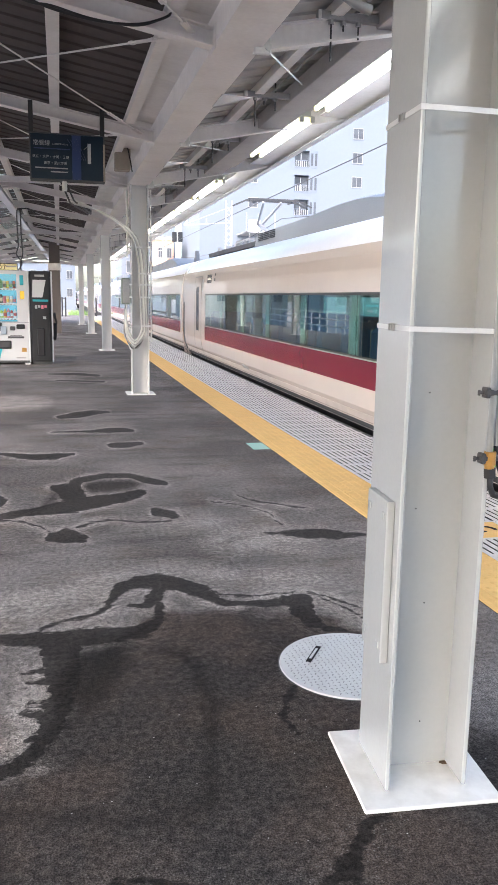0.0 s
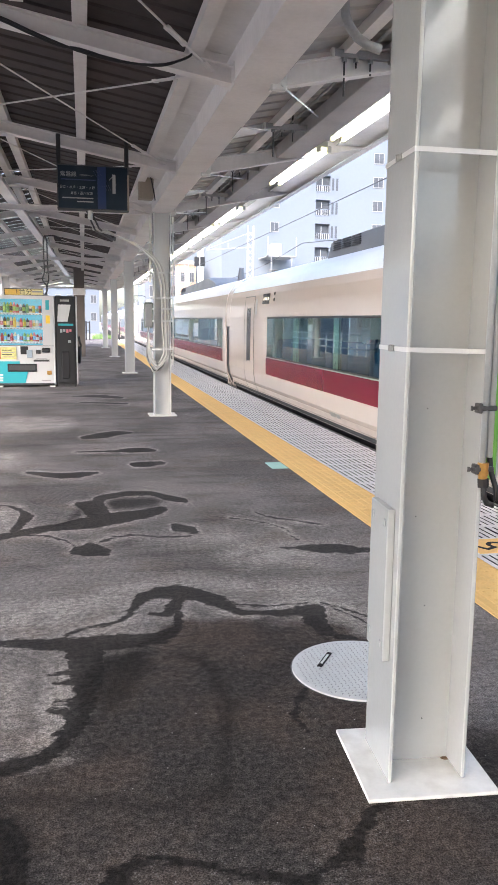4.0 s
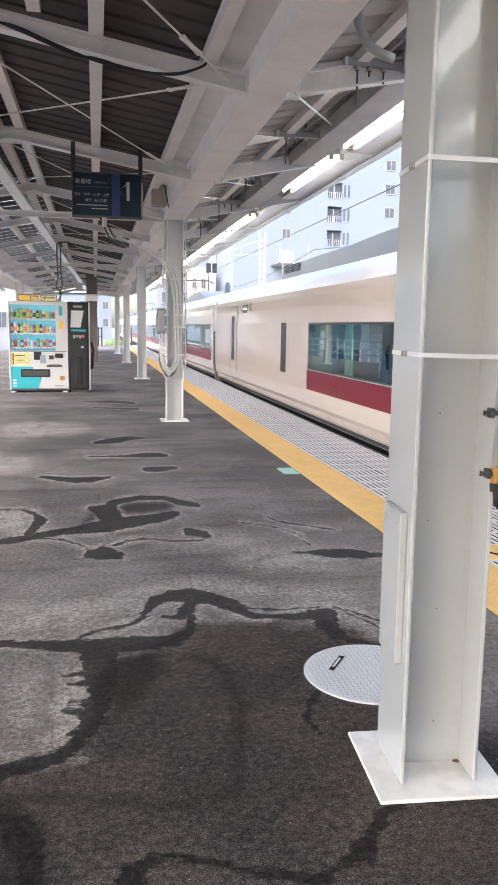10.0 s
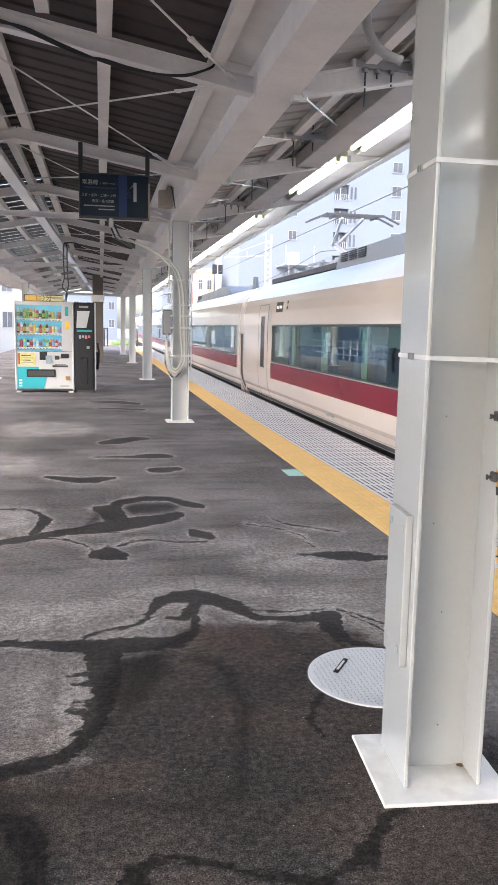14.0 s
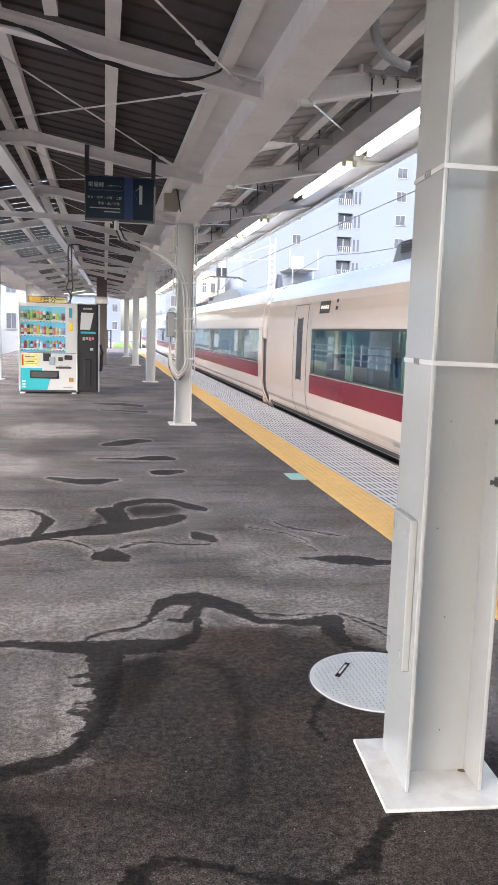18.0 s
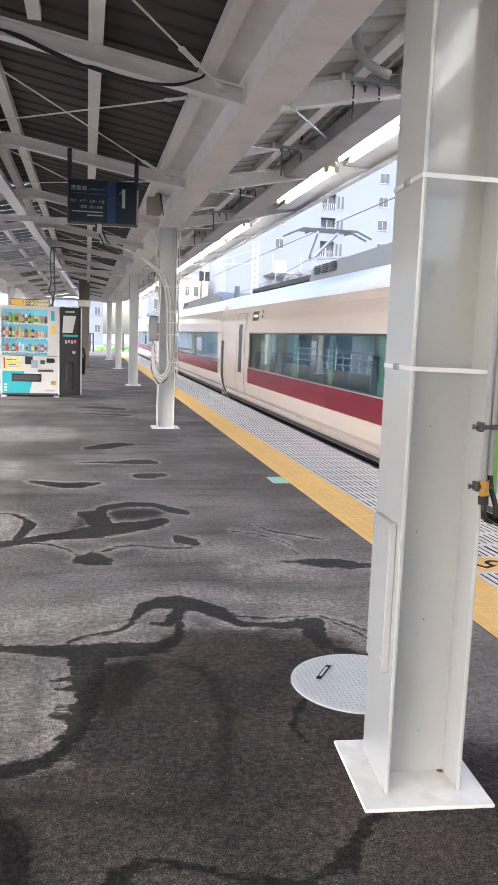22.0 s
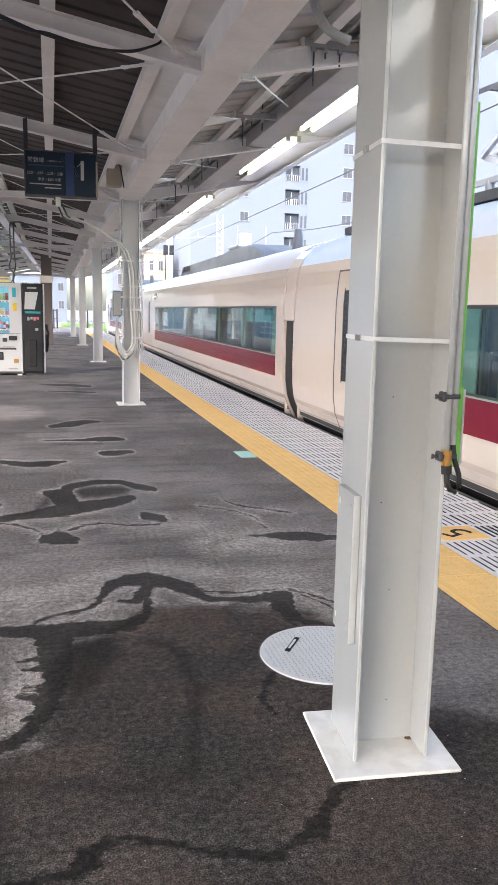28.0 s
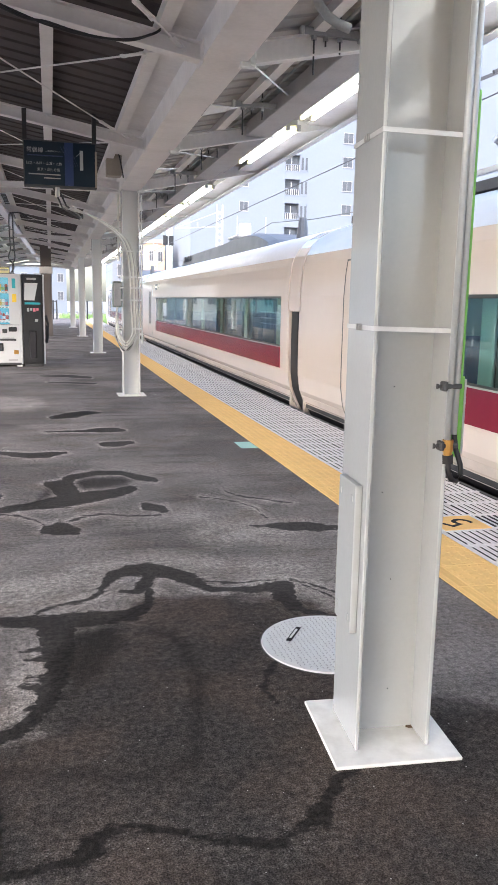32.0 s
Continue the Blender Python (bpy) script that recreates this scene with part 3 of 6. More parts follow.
BROWN = ((-0.28, 5.24, 0.024), (-0.13, 5.32, 0.025), (-0.05, 5.54, 0.033), (-0.03, 5.71, 0.028))
EDGE_A = ((-0.39, 5.06, 0.007), (-0.23, 5.02, 0.009), (-0.12, 4.88, 0.009), (-0.07, 4.75, 0.007))
EDGE_B = ((0.1, 4.82, 0.011), (0.17, 4.92, 0.009), (0.28, 4.96, 0.007), (0.45, 4.89, 0.007), (0.68, 4.85, 0.008))
SIDE_POOL = ((1.18, 4.5, 0.007), (1.27, 4.5, 0.014), (1.39, 4.46, 0.037), (1.56, 4.43, 0.042), (1.66, 4.39, 0.023), (1.76, 4.39, 0.014))
CRACK = ((1.22, 5.4, 0.008), (1.26, 5.3, 0.008), (1.41, 5.16, 0.007), (1.6, 5, 0.007))
CRACK_B = ((1.01, 5.28, 0.005), (1.22, 5.13, 0.006), (1.31, 4.93, 0.006), (1.32, 4.67, 0.006))
LENS_A = ((-0.5, 7.2, 0.022), (-0.36, 7.09, 0.043), (-0.19, 6.99, 0.052), (-0.04, 7.01, 0.053), (0.1, 7.09, 0.022))
LENS_B = ((0.48, 7.45, 0.048), (0.6, 7.45, 0.06), (0.73, 7.51, 0.037))
LENS_C = ((-0.08, 8.25, 0.015), (0.31, 8.25, 0.029), (0.47, 8.29, 0.059), (0.65, 8.29, 0.06), (0.73, 8.26, 0.03))
LENS_D = ((0.01, 9.27, 0.055), (0.19, 9.41, 0.094), (0.39, 9.61, 0.079), (0.54, 9.62, 0.04))
LENS_E = ((-0.18, 14.38, 0.043), (0.3, 14.34, 0.108), (0.62, 14.07, 0.084))
LENS_F = ((-0.04, 13.29, 0.037), (0.67, 13.02, 0.054))
WET_TRAIL = ((-0.5, 2.1, 0.04), (-0.282, 2.089, 0.03), (-0.232, 2.044, 0.038), (-0.189, 1.965, 0.04), (-0.176, 1.896, 0.036), (-0.173, 1.816, 0.035))
PUDDLES_NEAR = (WET_ARM, WET_RIDGE, WET_KNOT, WET_HEAD, WET_FALL, WET_HOOK, WET_BROOK, THREAD_A, THREAD_B, THREAD_C, WET_TRAIL, FINGER_A, FINGER_B, FINGER_C, FINGER_D, FINGER_E)
FAINT_POOL = ((-0.5, 2.2, 0.08), (-0.3, 2.1, 0.09), (-0.24, 1.95, 0.11), (-0.22, 1.78, 0.11))
FAINT_NEAR = (FAINT_FALL, FAINT_BEND, FAINT_LINE, FAINT_POOL)
DAMP_NEAR = (DAMP_A, DAMP_B, DAMP_C)
PUDDLES_FAR = (STREAM, RING, POOL, DROP, LEFT_LOOP, EDGE_A, EDGE_B, SIDE_POOL, CRACK, CRACK_B, LENS_A, LENS_B, LENS_C, LENS_D, LENS_E, LENS_F)
FAINT_FAR = (BROWN, ((0.25, 5.85, 0.08), (0.5, 5.85, 0.06)))
PALE_FAR = (((-0.9, 10.6, 0.35), (-0.4, 10.6, 0.3)), ((-1.2, 7.9, 0.3), (-0.8, 7.9, 0.2)), ((-0.9, 5.6, 0.2), (-0.6, 5.55, 0.15)), ((0.9, 4.4, 0.10), (1.3, 4.32, 0.12)), ((0.4, 4.9, 0.03), (0.9, 4.8, 0.05)))
PALE_NEAR = (((-0.9, 3.6, 0.14), (-0.25, 3.62, 0.12), (0.1, 3.8, 0.09)), ((0.1, 3.85, 0.08), (0.45, 4.05, 0.05), (0.9, 3.8, 0.08), (1.25, 3.75, 0.05)), ((-0.28, 3.0, 0.03), (-0.26, 2.8, 0.02), (-0.26, 2.62, 0.01)), ((1.2, 3.32, 0.04), (1.32, 3.2, 0.04)), ((0.9, 4.3, 0.08), (1.3, 4.25, 0.08)))

# ---------- ground, platform, tracks ----------
Y0, Y1 = -16.0, 57.0
EDGE = 3.09
GROUND_Z = -1.25
link("ground", Mesh().box(-600, 600, -300, 900, GROUND_Z - 0.5, GROUND_Z), BALLAST)
tagged(bpy.data.objects["ground"], "grey-brown ballast and bare ground under the tracks", "ground", kind="structure")
for y0, y1 in ((Y0, 4.2), (4.2, Y1)):
    if y1 < 4.3:
        skin = asphalt_material(y0, y1, PUDDLES_NEAR, DAMP_NEAR, PALE_NEAR, FAINT_NEAR, 0.6, 0.10)
        note = "dark damp asphalt platform surface with a wandering wet stain"
    else:
        skin = asphalt_material(y0, y1, PUDDLES_FAR, (), PALE_FAR, FAINT_FAR, 0.4, 0.06)
        note = "dark patched asphalt platform surface with wet puddles and pale drying rims"
    tagged(link("platform_floor", Mesh().box(-4.7, 1.896, y0, y1, -0.25, 0.0), skin), note, "platform floor", kind="structure")
wall = link("platform_wall", Mesh().box(2.75, EDGE - 0.02, Y0, Y1, GROUND_Z, -0.03).box(-4.7, -4.45, Y0, Y1, GROUND_Z, -0.255), CONCRETE)
tagged(wall, "grey concrete retaining wall under the platform edge", "platform wall", kind="structure")
# near-black bed: the shade inside the grating slots is put into its colour
bed = link("edge_bed", Mesh().box(1.9, EDGE, Y0, Y1, -0.25, -0.001), SLOT)
tagged(bed, "bed under the tactile paving and edge grating, coloured dark for the shade in the slots", "platform edge", kind="structure")


def tactile_tile():
    m = Mesh().box(0.085, 0.384, 0.002, 0.298, -0.02, 0.004, 0.003)
    for i in range(5):
        for j in range(5):
            x, y = 0.085 + 0.03 + i * 0.06, 0.03 + j * 0.06
            r, s = 0.0095, 0.0065
            v = [(x + a * r, y + b * r, 0.004) for a, b in ((-1, -1), (1, -1), (1, 1), (-1, 1))] + \
                [(x + a * s, y + b * s, 0.0075) for a, b in ((-1, -1), (1, -1), (1, 1), (-1, 1))]
            m.add(v, [(4, 5, 6, 7), (0, 1, 5, 4), (1, 2, 6, 5), (2, 3, 7, 6), (3, 0, 4, 7)])
    return m


def grating_panel(width=0.395):
    """White slatted edge panel: bars along the platform with dark slots between."""
    m = Mesh()
    m.box(0.002, width, 0.0, 0.022, -0.018, 0.003).box(0.002, width, 0.278, 0.297, -0.018, 0.003)
    n = 8
    for i in range(n):
        x = 0.002 + (width - 0.002) * i / n
        m.box(x, x + (width - 0.002) / n * 0.58, 0.022, 0.278, -0.018, 0.003)
    return m


def repeat_rows(name, mesh, material, parent, x, ys, single):
    """Pieces along the platform: the nearer ones singly, the rest joined."""
    data = None
    rest = Mesh()
    for i, y in enumerate(ys):
        if i < single:
            if data is None:
                first = part(name, mesh, material, parent, at=pose(x, y, 0))
                data = first.data
            else:
                share(name, data, parent, pose(x, y, 0))
        else:
            rest.add([(a + x, b + y, c) for a, b, c in mesh.v], mesh.f)
    if rest.v:
        tagged(part(name + "s_beyond", rest, material, parent), kind="stuff")


tiles = thing("tactile_paving", "worn yellow tactile warning blocks along the platform edge", "tactile paving", kind="structure")
JOINT = 3.883 - 12 * 0.3
rows_near = [JOINT + 0.3 * i for i in range(0, 188)] + [JOINT - 0.3 * i for i in range(1, 54)]
repeat_rows("tile", tactile_tile(), YELLOW, tiles, 1.9, rows_near, 130)
strip = Mesh()
for i in range(-53, 188):
    strip.box(1.902, 1.98, JOINT + 0.3 * i + 0.002, JOINT + 0.3 * i + 0.298, -0.02, 0.004)
    strip.box(1.93, 1.955, JOINT + 0.3 * i + 0.004, JOINT + 0.3 * i + 0.296, 0.004, 0.0052)
tagged(part("inner_line", strip, YELLOW, tiles, "yellow raised inner guide line"), kind="stuff")
grating = thing("edge_grating", "white slatted non-slip panels along the platform edge", "edge paving", kind="structure")
for k in range(2):
    gm = grating_panel()
    ys = [y for i, y in enumerate(rows_near) if i != 13]
    repeat_rows("panel", gm, GRATE, grating, 2.288 + 0.401 * k, ys, 110)
nose = link("edge_nosing", Mesh().box(EDGE - 0.002, EDGE + 0.03, Y0, Y1, -0.12, 0.002, 0.004), DARK)
tagged(nose, "dark rubber nosing along the platform rim", "platform edge", kind="structure")
part("panel", Mesh().box(2.29, 2.333, JOINT + 3.904, JOINT + 4.196, -0.018, 0.003).box(2.662, 3.085, JOINT + 3.904, JOINT + 4.196, -0.018, 0.0), GRATE, grating)
# dark bars on top of this panel paint the shade of its slots
for i in range(9):
    part("slot", Mesh().box(2.69 + i * 0.044, 2.705 + i * 0.044, JOINT + 3.93, JOINT + 4.17, 0.0, 0.0035), SLOT, grating)
marker = thing("number_plate_tile", "yellow floor plate with a black numeral set in the white grating", "floor marker")
part("plate", Mesh().box(2.335, 2.66, JOINT + 0.3 * 13 + 0.004, JOINT + 0.3 * 13 + 0.296, -0.018, 0.004, 0.003), YELLOW, marker)
words("numeral", "5", 0.3, SLOT, marker, pose(2.5, JOINT + 0.3 * 13 + 0.15, 0.0055, 0, 0, 118))
sticker = link("floor_sticker", Mesh().box(1.735, 1.893, 7.05, 7.37, 0.0, 0.003), MINT)
tagged(sticker, "pale mint green rectangular sticker on the asphalt", "floor sticker")

for cx, nm in ((4.57, "near"), (8.4, "far"), (-6.2, "left"), (-10.0, "outer")):
    tr = thing("railway_track", "rusty steel rails on dark sleepers in ballast", "railway track", group="tracks", kind="structure")
    for sx in (-0.5335, 0.5335):
        x = cx + sx
        part("rail", Mesh().box(x - 0.06, x + 0.06, -40, 160, GROUND_Z + 0.10, GROUND_Z + 0.12).box(x - 0.01, x + 0.01, -40, 160, GROUND_Z + 0.12, GROUND_Z + 0.22)
             .box(x - 0.033, x + 0.033, -40, 160, GROUND_Z + 0.22, GROUND_Z + 0.26), RAIL_STEEL, tr)
    sl = Mesh()
    for i in range(-20, 250):
        sl.box(cx - 1.0, cx + 1.0, i * 0.6, i * 0.6 + 0.2, GROUND_Z - 0.02, GROUND_Z + 0.1)
    tagged(part("sleepers", sl, CONCRETE, tr), kind="stuff")

# ---------- manhole cover ----------
cover = thing("manhole_cover", "round pale chequer plate cover set in the asphalt", "manhole cover", at=pose(1.075, 2.815, 0))
disc, tread = Mesh(), Mesh()
ring = [(0.273 * math.cos(a * math.pi / 32), 0.27 * math.sin(a * math.pi / 32)) for a in range(64)]
disc.add([(x, y, 0.006) for x, y in ring] + [(x * 1.01, y * 1.01, -0.01) for x, y in ring],
         [tuple(range(64))] + [(i, (i + 1) % 64, 64 + (i + 1) % 64, 64 + i) for i in range(64)])
for i in range(-13, 14):
    for j in range(-13, 14):
        x, y = i * 0.02, j * 0.02
        if x * x + y * y < 0.255 ** 2:
            a = math.radians(45 if (i + j) % 2 else -45)
            dx, dy = math.cos(a) * 0.008, math.sin(a) * 0.008
            ex, ey = -math.sin(a) * 0.0028, math.cos(a) * 0.0028
            tread.add([(x - dx, y - dy, 0.006), (x + ex, y + ey, 0.0095), (x + dx, y + dy, 0.006), (x - ex, y - ey, 0.0095)], [(0, 1, 2, 3)])
part("plate", disc, MANHOLE, cover)
part("tread_pattern", tread, TREAD, cover)
part("slot", Mesh().bar((-0.158, 0.039, 0.0075), (-0.077, 0.158, 0.0075), 0.02, 0.004), SLOT, cover, "dark lifting slot")
part("handle", Mesh().bar((-0.143, 0.061, 0.0095), (-0.092, 0.136, 0.0095), 0.009, 0.004), MANHOLE, cover, "recessed lifting handle")
part("rim", Mesh().tube([(0.276 * math.cos(a * math.pi / 24), 0.276 * math.sin(a * math.pi / 24), -0.001) for a in range(49)], 0.003, 6), DARK, cover)


# ---------- columns ----------
def column(x, y, top, near=False, yaw=0.0):
    c = thing("platform_column", "white painted H-section steel column bolted on a square base plate", "column", group="platform columns", kind="structure", at=pose(x, y, 0, 0, 0, yaw))
    t = 0.013
    # the nearest column takes the shaded copy of the white paint
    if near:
        tagged(c, "glossy white H-section steel column, shaded grey in its paint colour, with straps and a conduit")
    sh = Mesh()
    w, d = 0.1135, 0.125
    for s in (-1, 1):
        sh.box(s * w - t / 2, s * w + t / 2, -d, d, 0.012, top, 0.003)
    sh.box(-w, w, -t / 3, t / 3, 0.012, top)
    part("shaft", sh, SHADED_COLUMN_PAINT if near else WHITE_PAINT, c)
    part("base_plate", Mesh().box(-0.2, 0.2, -0.2, 0.2, 0.0, 0.012, 0.003), PLATE_PAINT, c, "scuffed white base plate")
    return c


COL_Y = [2.15 + 9.25 * i for i in range(5)]
XR, XL, RIDGE = 1.012, -2.70, -0.8
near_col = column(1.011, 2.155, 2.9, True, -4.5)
SQUARE = near_col.matrix_basis.inverted() @ pose(1.012, 2.15, 0)
# fittings on the nearest column
for z in (1.826, 1.30):
    st = part("strap", Mesh().bar((-0.1215, -0.1275, z), (0.1215, -0.1275, z - 0.004), 0.003, 0.013).bar((-0.1215, -0.1275, z), (-0.1215, 0.1275, z), 0.0025, 0.013)
              .bar((0.1215, -0.1275, z - 0.004), (0.1215, 0.1275, z), 0.0025, 0.013), WHITE_PAINT, near_col, "thin white strap round the column")
    part("buckle", Mesh().box(-0.127, -0.1225, -0.022, 0.016, z - 0.010, z + 0.010, 0.002).box(-0.131, -0.1225, -0.016, -0.010, z - 0.008, z + 0.008)
         .box(-0.131, -0.1225, 0.004, 0.010, z - 0.008, z + 0.008), GREY_STEEL, st)
cover_plate = part("cover_plate", Mesh().box(-0.143, -0.1205, -0.092, 0.075, 0.382, 0.843, 0.003), SHADED_COLUMN_PAINT, near_col, "bolted white cover plate on the flange")
for dy in (-0.066, 0.048):
    for z in (0.43, 0.80):
        part("bolt", Mesh().box(-0.1465, -0.143, dy - 0.008, dy + 0.008, z - 0.010, z + 0.010, 0.001), SHADED_COLUMN_PAINT, cover_plate)
part("conduit", Mesh().tube([(0.101, -0.137, 0.97), (0.101, -0.137, 2.9)], 0.0095, 12), CONDUIT, near_col, "grey steel conduit", smooth=True, at=SQUARE)
part("conduit", Mesh().tube([(0.121, -0.135, 1.0), (0.121, -0.135, 2.9)], 0.0095, 12), CONDUIT, near_col, "pale grey steel conduit", smooth=True, at=SQUARE)
for z in (1.14, 0.967):
    part("pipe_clamp", Mesh().box(0.072, 0.133, -0.148, -0.124, z - 0.007, z + 0.007, 0.003).box(0.075, 0.088, -0.149, -0.12, z - 0.014, z + 0.014, 0.003)
         .tube([(0.073, -0.136, z), (0.06, -0.136, z)], 0.005, 6).tube([(0.06, -0.136, z - 0.007), (0.06, -0.136, z + 0.007)], 0.004, 6), DARK, near_col, "dark steel pipe clamp", at=SQUARE)
part("gland", Mesh().tube([(0.103, -0.138, 0.985), (0.103, -0.138, 0.95)], 0.016, 10).tube([(0.103, -0.138, 0.95), (0.105, -0.138, 0.925)], 0.013, 10), BRASS, near_col, "brass cable gland", at=SQUARE)
part("gland_nut", Mesh().tube([(0.105, -0.138, 0.94), (0.107, -0.138, 0.915)], 0.017, 6), BLACK, near_col, at=SQUARE)
part("cable", Mesh().tube([(0.107, -0.138, 0.925), (0.110, -0.138, 0.89), (0.122, -0.135, 0.866), (0.142, -0.13, 0.858), (0.158, -0.124, 0.872), (0.160, -0.115, 0.905), (0.150, -0.1, 0.95), (0.145, -0.08, 1.05), (0.15, -0.04, 1.2), (0.155, 0.0, 1.5)], 0.008, 8), BLACK, near_col, "black looped cable", smooth=True, at=SQUARE)
for x, z in ((-0.009, 1.125), (0.011, 0.520), (0.020, 0.150), (-0.03, 0.80)):
    part("screw", Mesh().tube([(x, -0.0065, z), (x, -0.009, z)], 0.002, 6), DARK, near_col)
rust = Mesh()
rust.add([(0.105 + 0.016 * math.cos(a) * (1 + 0.3 * math.sin(3 * a)), -0.014 + 0.009 * math.sin(a) * (1 + 0.3 * math.cos(2 * a)), z) for z in (0.012, 0.016) for a in [k * 0.4833 for k in range(13)]],
         [tuple(range(13, 26))] + [(k, (k + 1) % 13, 13 + (k + 1) % 13, 13 + k) for k in range(13)])
part("rust_lump", rust, BARK, near_col, "small dark lump of rust and dirt")
board = thing("vertical_sign_board", "narrow green edged sign board seen end-on behind the column", "sign board", at=pose(1.345, 2.4, 0))
part("panel", Mesh().box(0.0, 0.034, 0.0, 0.16, 0.85, 1.13, 0.003), GREEN, board, "green lower panel")
part("edge_strip", Mesh().box(0.006, 0.026, 0.0, 0.03, 1.13, 2.05, 0.002), GREEN, board)
part("back_plate", Mesh().box(-0.03, -0.005, 0.002, 0.2, 0.88, 2.4), DARK, board)
part("white_plate", Mesh().box(0.0345, 0.041, 0.0, 0.15, 0.86, 1.12), VM_WHITE, board)
for z in (1.0, 1.9):
    part("bracket", Mesh().bar((-0.19, -0.18, z), (-0.02, 0.05, z), 0.02, 0.04), GREY_STEEL, board)

COL_X = (1.125, 1.125, 1.185, 1.155, 1.06)
cols = [column(1.117, COL_Y[0] - 9.25, 2.87), column(XL, COL_Y[0] - 9.25, 2.87)]
for i, y in enumerate(COL_Y):
    if i:
        cols.append(column(COL_X[i], y, 2.87))
    cols.append(column(XL, y, 2.87))

# ---------- canopy ----------
SP = 9.25 / 3
BACK = 4
RAFTER_Y = [2.15 - (BACK + 1) * SP + SP * i for i in range(15 + BACK)]
ye = RAFTER_Y[-1] + 0.6


def z_mid(x):
    return 2.905 + 0.175 * (1.04 - x) if x >= RIDGE else 2.905 + 0.175 * (1.04 - RIDGE) - 0.2 * (RIDGE - x)


def z_right(x):
    return 2.93 + 0.2 * (x - 1.24)


def z_left(x):
    return 2.93 + 0.2 * (-2.83 - x)


def valley_beam(x, label):
    b = thing("valley_beam", label, "beam", group="canopy beams", kind="structure")
    part("web", Mesh().box(x - 0.135, x + 0.11, RAFTER_Y[0] - 0.5, ye, 2.881, 3.15), STEEL_PAINT, b)
    part("bottom_flange", Mesh().box(x - 0.14, x + 0.148, RAFTER_Y[0] - 0.5, ye, 2.866, 2.880, 0.003), STEEL_PAINT, b)
    part("gutter", Mesh().box(x - 0.2, x + 0.2, RAFTER_Y[0] - 0.5, ye, 3.152, 3.17).box(x - 0.21, x - 0.2, RAFTER_Y[0] - 0.5, ye, 3.10, 3.25)
         .box(x + 0.2, x + 0.21, RAFTER_Y[0] - 0.5, ye, 3.10, 3.25), STEEL_PAINT, b)
    return b


valley_beam(1.117, "long pale painted steel beam over the column row")
valley_beam(XL, "long pale painted steel beam over the opposite column row")
rafters = thing("canopy_frame", "pale painted steel rafters and purlins under the canopy roof", "roof frame", kind="structure")
mid_r, wing_r, wing_l = Mesh(), Mesh(), Mesh()
RH = 0.108
mid_r.hbeam((0.98, 0, z_mid(0.98)), (RIDGE, 0, z_mid(RIDGE)), 0.10, RH, 0.010).hbeam((RIDGE, 0, z_mid(RIDGE)), (-2.58, 0, z_mid(-2.58)), 0.10, RH, 0.010)
mid_r.box(RIDGE - 0.13, RIDGE + 0.13, -0.008, 0.008, z_mid(RIDGE) - 0.10, z_mid(RIDGE) + 0.05)
mid_r.box(0.975, 0.981, -0.09, 0.09, 2.84, 2.985)
wing_r.hbeam((1.22, 0, z_right(1.22)), (2.97, 0, z_right(2.97)), 0.09, 0.14)
wing_l.hbeam((-2.73, 0, z_left(-2.73)), (-4.6, 0, z_left(-4.6)), 0.09, 0.14)
shared = {}
for nm, ms in (("rafter", mid_r), ("bracket_arm", wing_r), ("bracket_arm_beyond", wing_l)):
    for i, y in enumerate(RAFTER_Y):
        if nm not in shared:
            shared[nm] = part("rafter" if nm == "rafter" else "bracket_arm", ms, STEEL_PAINT, rafters, at=pose(0, y, 0)).data
        else:
            share("rafter" if nm == "rafter" else "bracket_arm", shared[nm], rafters, pose(0, y, 0))
for x in (0.735, 0.031, -0.70, -0.92, -1.5, -2.15):
    z = z_mid(x) + RH / 2 + 0.002
    part("purlin", Mesh().box(x - 0.045, x + 0.045, RAFTER_Y[0] - 0.5, ye, z, z + 0.012).box(x - 0.045, x - 0.035, RAFTER_Y[0] - 0.5, ye, z + 0.012, z + 0.075)
         .box(x + 0.035, x + 0.045, RAFTER_Y[0] - 0.5, ye, z + 0.012, z + 0.09), STEEL_PAINT, rafters)
for x, zf in ((1.75, z_right), (2.35, z_right), (2.85, z_right), (-3.4, z_left), (-4.0, z_left), (-4.5, z_left)):
    z = zf(x) + 0.07
    part("purlin", Mesh().box(x - 0.04, x + 0.04, RAFTER_Y[0] - 0.5, ye, z, z + 0.012).box(x - 0.04, x - 0.03, RAFTER_Y[0] - 0.5, ye, z + 0.012, z + 0.07), STEEL_PAINT, rafters)


def deck(xs, zf, material, lift, stop=1e3):
    """Ribbed sheet; the ribs run down the slope."""
    m = Mesh()
    pts = []
    y = RAFTER_Y[0] - 0.6
    while y < min(ye + 0.1, stop - 0.2):
        pts += [(y, 0.0), (y + 0.15, 0.0), (y + 0.16, 0.016), (y + 0.21, 0.016), (y + 0.22, 0.0)]
        y += 0.25
    for x in xs:
        for yy, dz in pts:
            m.v.append((x, yy, zf(x) + lift + dz))
    for x in xs:
        for yy, dz in pts:
            m.v.append((x, yy, zf(x) + lift + dz + 0.003))
    n, k = len(pts), len(xs)
    for layer in (0, k * n):
        for i in range(k - 1):
            for j in range(n - 1):
                m.f.append((layer + i * n + j, layer + i * n + j + 1, layer + (i + 1) * n + j + 1, layer + (i + 1) * n + j))
    return m


